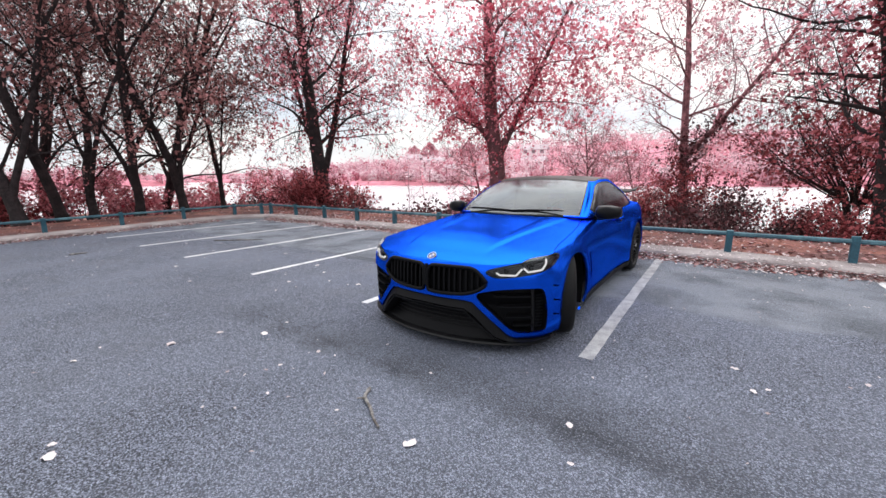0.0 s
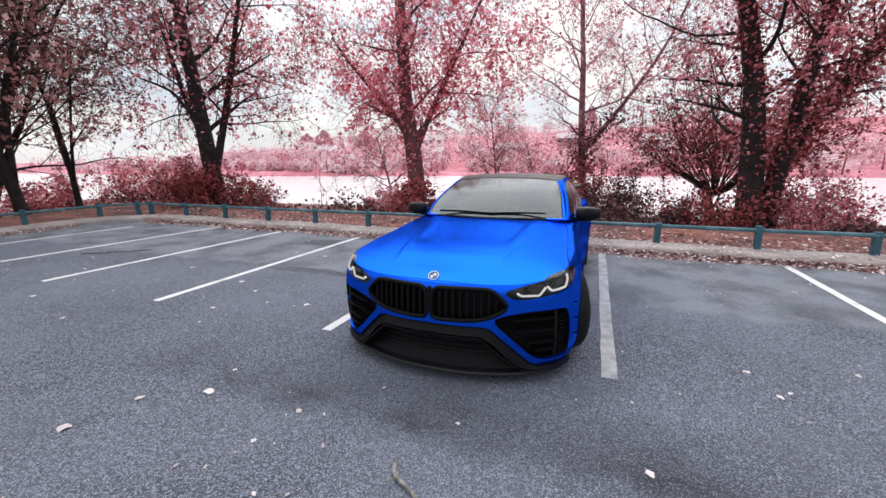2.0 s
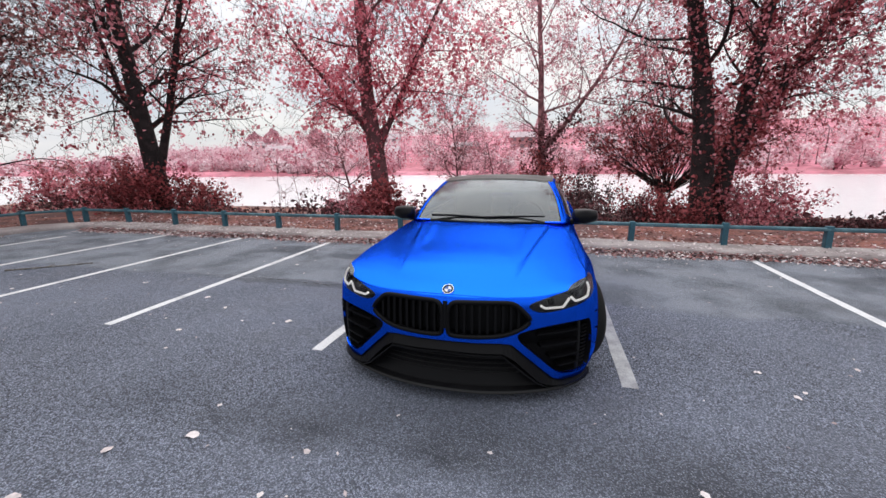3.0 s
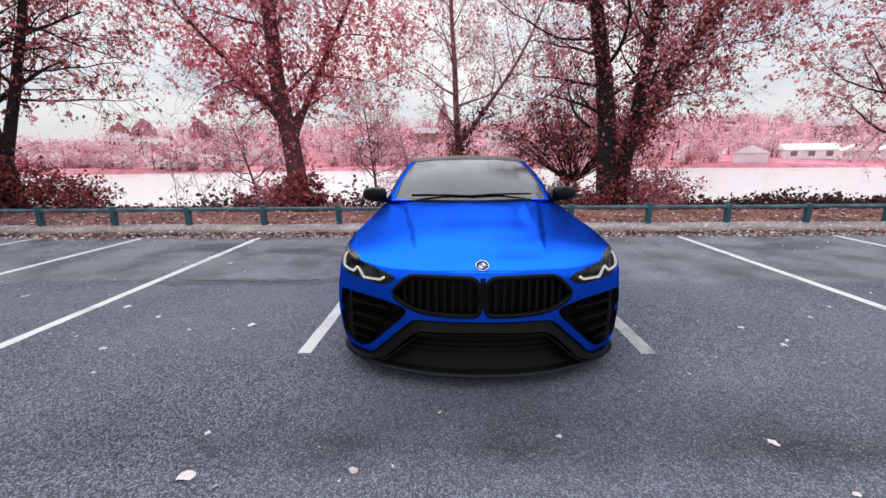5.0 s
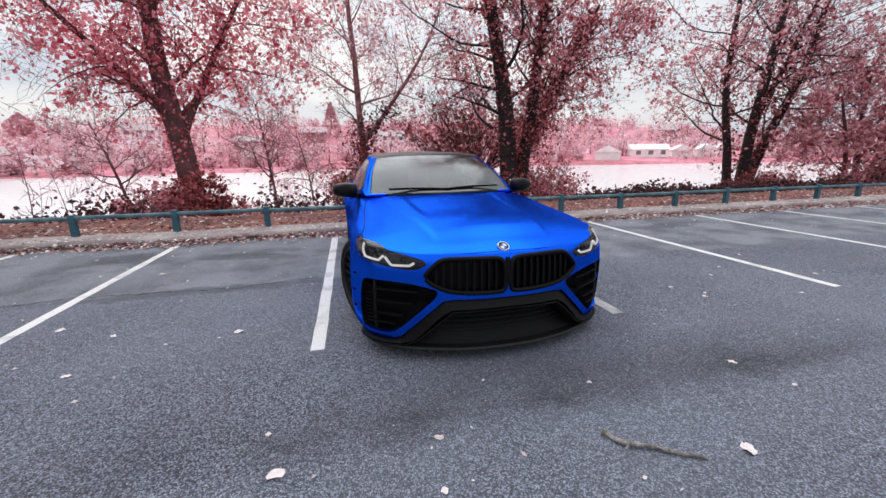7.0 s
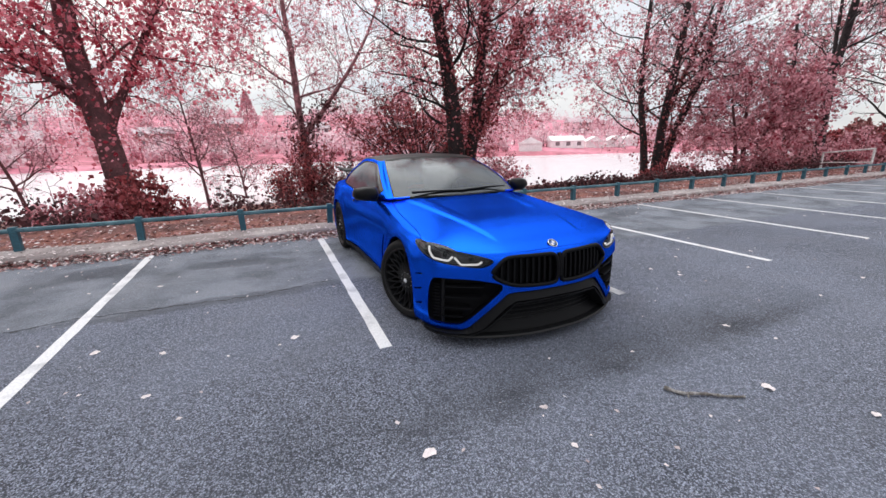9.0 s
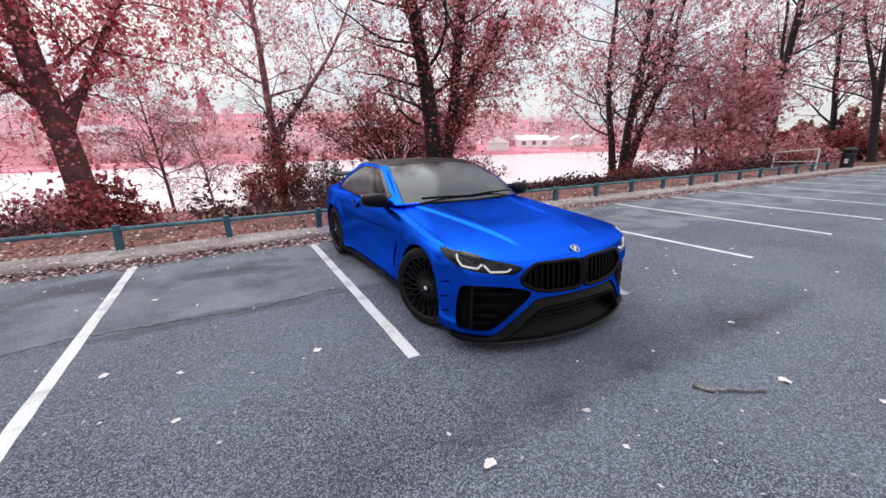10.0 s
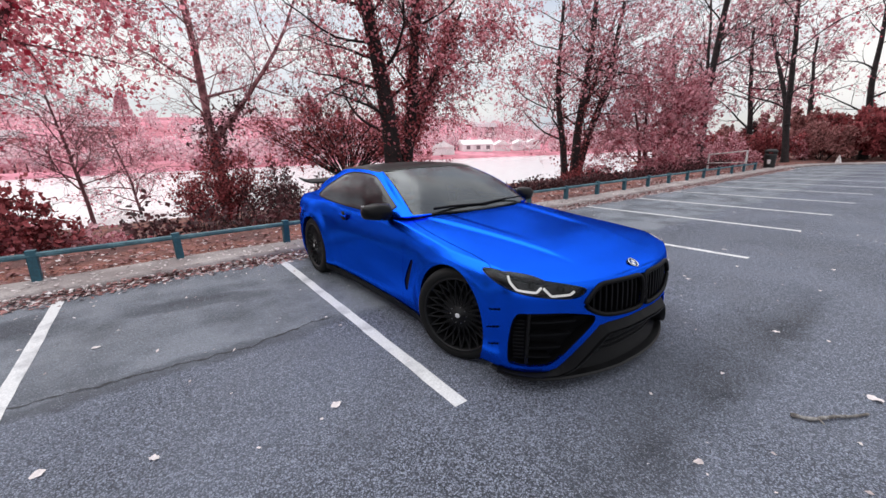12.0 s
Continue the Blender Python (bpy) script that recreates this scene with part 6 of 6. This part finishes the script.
# ---- houses across the lake ----
def house(x, y, turn, w, d, h, roof_h, wall, label, windows=3, roof=None):
    w, d, h, roof_h = w * .8, d * .8, h * .8, roof_h * .75
    z = float(ground_z(x, y)) - .3
    hs = empty("house", pose(x, y, z, 0, 0, turn), label, "house", "houses across the lake")
    bm = bmesh.new()
    box(bm, (-w / 2, -d / 2, 0), (w / 2, d / 2, h))
    part("wall", bm, wall, hs)
    bm = bmesh.new()
    o = .35
    pts_ = [(-w / 2 - o, -d / 2 - o, h - .1), (w / 2 + o, -d / 2 - o, h - .1), (w / 2 + o, d / 2 + o, h - .1), (-w / 2 - o, d / 2 + o, h - .1), (-w / 2 - o, 0, h + roof_h), (w / 2 + o, 0, h + roof_h)]
    vs = [bm.verts.new(p) for p in pts_]
    for f in ((0, 1, 5, 4), (2, 3, 4, 5), (1, 2, 5), (3, 0, 4), (3, 2, 1, 0)):
        bm.faces.new([vs[i] for i in f])
    part("roof", bm, roof or M_ROOF, hs)
    for k in range(windows):
        xx = -w / 2 + w * (k + .5) / windows
        for zz in ([.7] if h < 3 else [.7, 2.6]):
            bm = bmesh.new()
            box(bm, (xx - .55, -d / 2 - .05, zz), (xx + .55, -d / 2 + .05, zz + 1.0))
            part("window", bm, M_GLASS_FAR, hs)
    return hs


for x, y, t, w, d, h, rh, wl_, n in ((62, 84, 55, 9, 7, 2.7, 2.0, M_WALL, 2), (75, 86, -20, 11, 6, 2.6, 1.6, M_WALL, 3), (87, 88, 60, 6, 6, 2.6, 1.8, M_WALL, 2), (95, 88, 60, 6, 6, 2.6, 1.8, M_WALL, 2), (103, 90, 62, 6, 6, 2.6, 1.8, M_WALL, 2),
                                     (-40, 96, 10, 7, 6, 4.2, 1.8, M_WALL, 2), (-22, 108, -12, 8, 6, 4.2, 1.8, M_BRICK, 2), (-62, 92, 25, 7, 6, 3.0, 1.8, M_WALL, 2), (-78, 104, 30, 8, 6, 4.0, 1.8, M_BRICK, 2),
                                     (-95, 118, 20, 12, 7, 4.4, 2.0, M_WALL, 4), (-8, 128, 0, 9, 7, 4.8, 2.2, M_BRICK, 3), (14, 120, 8, 9, 7, 4.8, 2.2, M_WALL, 3), (38, 118, -10, 9, 7, 4.8, 2.2, M_BRICK, 3), (-52, 125, 12, 10, 7, 4.8, 2.2, M_WALL, 3), (110, 120, -20, 10, 7, 4.8, 2.2, M_BRICK, 3)):
    white = x > 60 and y < 100
    house(x, y, t, w, d, h, rh, wl_, roof=M_WALL if white else None, windows=n, label="white pavilion with a pale pitched roof across the lake" if white else "pale rendered house with a slate roof across the lake" if wl_ is M_WALL else "rose-brick house with a slate roof across the lake")

# ---- fallen leaves, sticks and small fixtures ----
r = np.random.RandomState(21)


def ground_leaves(x, y, z, size, seed, tilt=0.55):
    """Curled leaves lying nearly flat: four corners and a raised middle."""
    q = np.random.RandomState(seed)
    n = len(x)
    a = q.uniform(0, 2 * np.pi, n)
    s = size * q.uniform(.5, 1.35, n)
    asp = q.uniform(.45, .8, n)
    ca, sa = np.cos(a), np.sin(a)
    tx, ty = q.normal(0, tilt, n), q.normal(0, tilt, n)
    V = []
    for u, v, c in ((-.5, 0, 0.0), (0, .5, .10), (.5, 0, 0.0), (0, -.5, .12)):
        du, dv = u * s, v * s * asp
        dx, dy = du * ca - dv * sa, du * sa + dv * ca
        lift = c * s * q.uniform(-.4, 1.6, n)
        V.append(np.stack([x + dx, y + dy, z + .004 + .25 * s * np.abs(tx) * .3 + (dx * tx + dy * ty) * .35 + lift], 1))
    V = np.stack(V, 1)
    low = (V[:, :, 2].min(1) - (z + .003))
    V[:, :, 2] -= np.minimum(low, 0)[:, None]
    i = np.arange(n)[:, None] * 4
    F = np.concatenate([i + [0, 1, 2], i + [0, 2, 3]], 1).reshape(-1, 3)
    return V.reshape(-1, 3), F


def litter(name, x, y, z, size, material, label, seed):
    V, F = ground_leaves(x, y, z, size, seed)
    tagged(mesh_ob(name, V, F, material, smooth=False), label, "leaf litter", kind="stuff")


# drift against the kerb
n = 26000
x = r.uniform(-10.4, 25, n)
t = np.abs(r.normal(0, .13, n))
y = KERB_Y - .01 - t + .05 * np.sin(x * 2.1) * (t > .05)
z = np.maximum(0.06 * (1 - t / .16), 0) * r.uniform(0, 1.2, n)
n2 = 3600
y2 = np.where(r.uniform(0, 1, n2) < .0, 0, r.uniform(-6, KERB_Y - 1.2, n2))
x2 = KERB_X + .01 + np.abs(r.normal(0, .14, n2))
z2 = np.maximum(0.05 * (1 - (x2 - KERB_X) / .16), 0) * r.uniform(0, 1.2, n2)
m = r.uniform(0, 1, n) < .45
litter("kerb_leaves", np.concatenate([x[m], x2[::2]]), np.concatenate([y[m], y2[::2]]), np.concatenate([z[m], z2[::2]]), .052, M_LITTER, "drift of pale dry leaves along the kerb", 1)
litter("kerb_leaves", np.concatenate([x[~m], x2[1::2]]), np.concatenate([y[~m], y2[1::2]]), np.concatenate([z[~m], z2[1::2]]), .054, M_LITTER_RED, "drift of brown-red leaves along the kerb", 2)
# on the kerb and the bank
n = 3000
x = r.uniform(-11, 25, n)
y = KERB_Y + .02 + (KERB_W - .02) * r.uniform(0, 1, n) ** 1.6
litter("kerb_top_leaves", x, y, np.full(n, KERB_H + .006), .05, M_LITTER, "scattered leaves on the concrete kerb", 3)
n = 15000
x = r.uniform(-26, 27, n)
y = KERB_Y + KERB_W + .02 + np.abs(r.normal(0, 1.2, n))
b_ = x < -12.1
y = np.where(b_, r.uniform(-6, 8, n), y)
z = ground_z(x, y)
w = r.uniform(0, 1, n) < .75
litter("bank_leaves", x[w], y[w], z[w], .075, M_LITTER_RED, "red-brown leaf litter over the bank", 4)
litter("bank_leaves", x[~w], y[~w], z[~w], .065, M_LITTER, "pale leaves scattered over the bank", 5)
# small far flecks on the asphalt
n = 1700
x = r.uniform(-11, 30, n)
y = np.where(r.uniform(0, 1, n) < .55, r.uniform(-3.5, KERB_Y - .2, n), KERB_Y - .2 - np.abs(r.normal(0, .6, n)))
litter("asphalt_flecks", x, y, np.zeros(n), .030, M_LITTER, "tiny leaf fragments strewn over the asphalt", 6)


def fallen_leaf(x, y, size, turn, seed, brown=False):
    """A single leaf: lobed outline, raised midrib, curled edges and a stalk."""
    q = random.Random(seed)
    bm = bmesh.new()
    k = 14
    mid = [bm.verts.new((size * (i / 4 - .5), 0, .004 + size * .06 * math.sin(i * .8))) for i in range(5)]
    for sgn in (1, -1):
        edge = []
        for i in range(5):
            u = i / 4
            wdt = size * .38 * math.sin(math.pi * (0.08 + .86 * u)) ** .7 * (1 + .22 * math.sin(u * 17 + seed))
            edge.append(bm.verts.new((size * (u - .5), sgn * wdt, .003 + size * q.uniform(0, .20))))
        for i in range(4):
            vs = (mid[i], mid[i + 1], edge[i + 1], edge[i])
            bm.faces.new(vs if sgn > 0 else vs[::-1])
    e = bm.verts.new((size * .75, size * .05, .006))
    f = bm.verts.new((size * .75, size * .08, .004))
    bm.faces.new((mid[4], e, f))
    bmesh.ops.recalc_face_normals(bm, faces=bm.faces)
    ob = part("fallen_leaf", bm, M_LITTER if brown else M_LEAF_WHITE, None, smooth=True, at=pose(x, y, 0.001, 0, 0, turn))
    tagged(ob, "curled pale dry leaf lying on the asphalt", "leaf", "fallen leaves")


SPOTS = ((-1.365, -1.15, .088, 20), (.752, -1.555, .088, 70), (-.76, -2.72, .095, 10), (-2.13, -2.33, .06, 40), (-1.836, -1.74, .085, 35), (-1.734, -1.366, .07, 80), (1.412, -.905, .06, 120), (2.19, .44, .06, 0), (2.37, .21, .045, 60),
         (-.622, -1.105, .055, 150), (-1.868, .482, .08, 15), (-.674, -1.42, .045, 100), (-3.28, .90, .075, 30), (.37, -.87, .035, 0), (-.24, -.68, .03, 50), (-2.79, .06, .06, 20), (-1.44, -.86, .04, 95), (-3.14, 2.48, .07, 5), (-1.99, .41, .03, 45),
         (2.9, -.9, .05, 12), (3.3, .9, .05, 77), (-4.6, 1.2, .07, 33), (-5.2, -.4, .08, 140), (-6.1, .6, .06, 10), (-.88, -2.686, .05, 60), (1.0, -1.96, .06, 15), (.169, -1.572, .03, 40))
for k, (x, y, sz, a) in enumerate(SPOTS):
    fallen_leaf(x, y, sz * .88, a, k + 1, brown=k in (4, 5, 9))
for k in range(48):
    fallen_leaf(r.uniform(-9.5, 14), r.uniform(-3.2, 4.0), r.uniform(.025, .055), r.uniform(0, 360), 50 + k, brown=k % 4 == 0)


def stick(points, r0, label, twigs=()):
    st = empty("fallen_stick", pose(points[0][0], points[0][1], 0), label, "stick", "fallen sticks")
    P_ = np.array([(a - points[0][0], b - points[0][1], c) for a, b, c in points])
    sp_, _ = spline(P_, 22)
    rr = np.linspace(r0, r0 * .55, 22) * (1 + .18 * np.sin(np.arange(22) * 1.9))
    V, F = tube(sp_, rr, 8)
    mesh_ob("stem", V, F, M_STICK, st)
    for i, dx, dy in twigs:
        V, F = tube([sp_[i], sp_[i] + [dx * .5, dy * .5, .006], sp_[i] + [dx, dy, .004]], [r0 * .6, r0 * .45, r0 * .3], 6)
        mesh_ob("twig", V, F, M_STICK, st)


stick([(.165, -1.285, .016), (.205, -1.365, .014), (.275, -1.413, .018), (.345, -1.45, .015), (.42, -1.505, .013), (.515, -1.555, .012)], .0125, "bent grey dead stick lying on the asphalt", [(6, -.045, -.035), (11, .03, -.03)])
stick([(-7.35, 1.2, .012), (-7.05, 1.4, .014), (-6.75, 1.65, .012), (-6.5, 1.85, .012)], .014, "small leafless branch lying across a bay", [(6, .15, .0), (10, -.08, .16), (14, .14, -.02)])
stick([(-8.05, -1.12, .012), (-8.06, -1.0, .014), (-8.04, -.86, .012)], .018, "short dead stick on the asphalt", [(8, .06, .04)])

# white swing barrier behind the fence
gate = empty("swing_barrier", pose(21.45, 5.42, .05), "white-painted tubular swing barrier behind the fence", "barrier")
for nm, a, b, rr in (("post", (0, 0, -.2), (.02, 0, .98), .045), ("post", (-.1, 1.62, -.4), (-.12, 1.62, .80), .045), ("top_rail", (.02, 0, .95), (-.12, 1.62, .77), .035), ("brace", (.01, .04, .40), (-.11, 1.58, .34), .022)):
    V, F = tube([a, tuple((np.array(a) + b) / 2), b], [rr] * 3, 10)
    mesh_ob(nm, V, F, M_WHITE, gate)

# litter bin
lb = empty("litter_bin", pose(23.6, 5.02, .06), "black litter bin with a hooded top near the gate", "bin")
V, F = revolve([(0.0, 0.0), (0.0, .22), (.05, .24), (.66, .26), (.70, .27), (.72, .25)], 28)
V = [(y_, z_, x_) for x_, y_, z_ in V]
mesh_ob("body", V, [f[::-1] for f in F], M_BLACK, lb)
V, F = revolve([(.82, .27), (.86, .29), (.90, .28), (.97, .16), (.985, 0.0)], 28)
V = [(y_, z_, x_) for x_, y_, z_ in V]
mesh_ob("lid", V, [f[::-1] for f in F], M_BLACK, lb)
for k in range(4):
    a = math.pi / 4 + k * math.pi / 2
    bm = bmesh.new()
    box(bm, (-.03, -.015, .68), (.03, .015, .86), .004)
    part("lid_post", bm, M_BLACK, lb, at=pose(.245 * math.cos(a), .245 * math.sin(a), 0, 0, 0, math.degrees(a) + 90))
bm = bmesh.new()
box(bm, (-.008, -.07, .25), (.008, .07, .45), .003)
part("label_plate", bm, M_WHITE, lb, "pale plate", at=pose(-.258, -.03, 0))

# small white cone at the end of the car park
cone = empty("marker_cone", pose(30.4, 3.5, 0), "small white marker cone on the asphalt edge", "cone")
bm = bmesh.new()
bmesh.ops.create_cone(bm, cap_ends=True, segments=20, radius1=.17, radius2=.03, depth=.5)
part("body", bm, M_WHITE, cone, smooth=False, at=pose(0, 0, .28))
bm = bmesh.new()
box(bm, (-.22, -.22, 0), (.22, .22, .035), .01)
part("base", bm, M_WHITE, cone)

# ragged dark seam in the surfacing beside the car
V, F = [], []
q = random.Random(4)
n = 90
yy_ = 1.70
for i in range(n + 1):
    x = -4.3 + 2.95 * i / n
    yy_ += q.uniform(-.022, .022) + (1.74 - yy_) * .06
    w_ = .004 + .014 * abs(math.sin(i * .7)) * q.random()
    V += [(x, yy_ - w_, .003), (x, yy_ + w_, .003)]
F = [(2 * i, 2 * i + 2, 2 * i + 3, 2 * i + 1) for i in range(n)]
tagged(mesh_ob("seam", V, F, M_SEAM, smooth=False), "ragged dark crack across the parking bay", "crack", kind="structure")
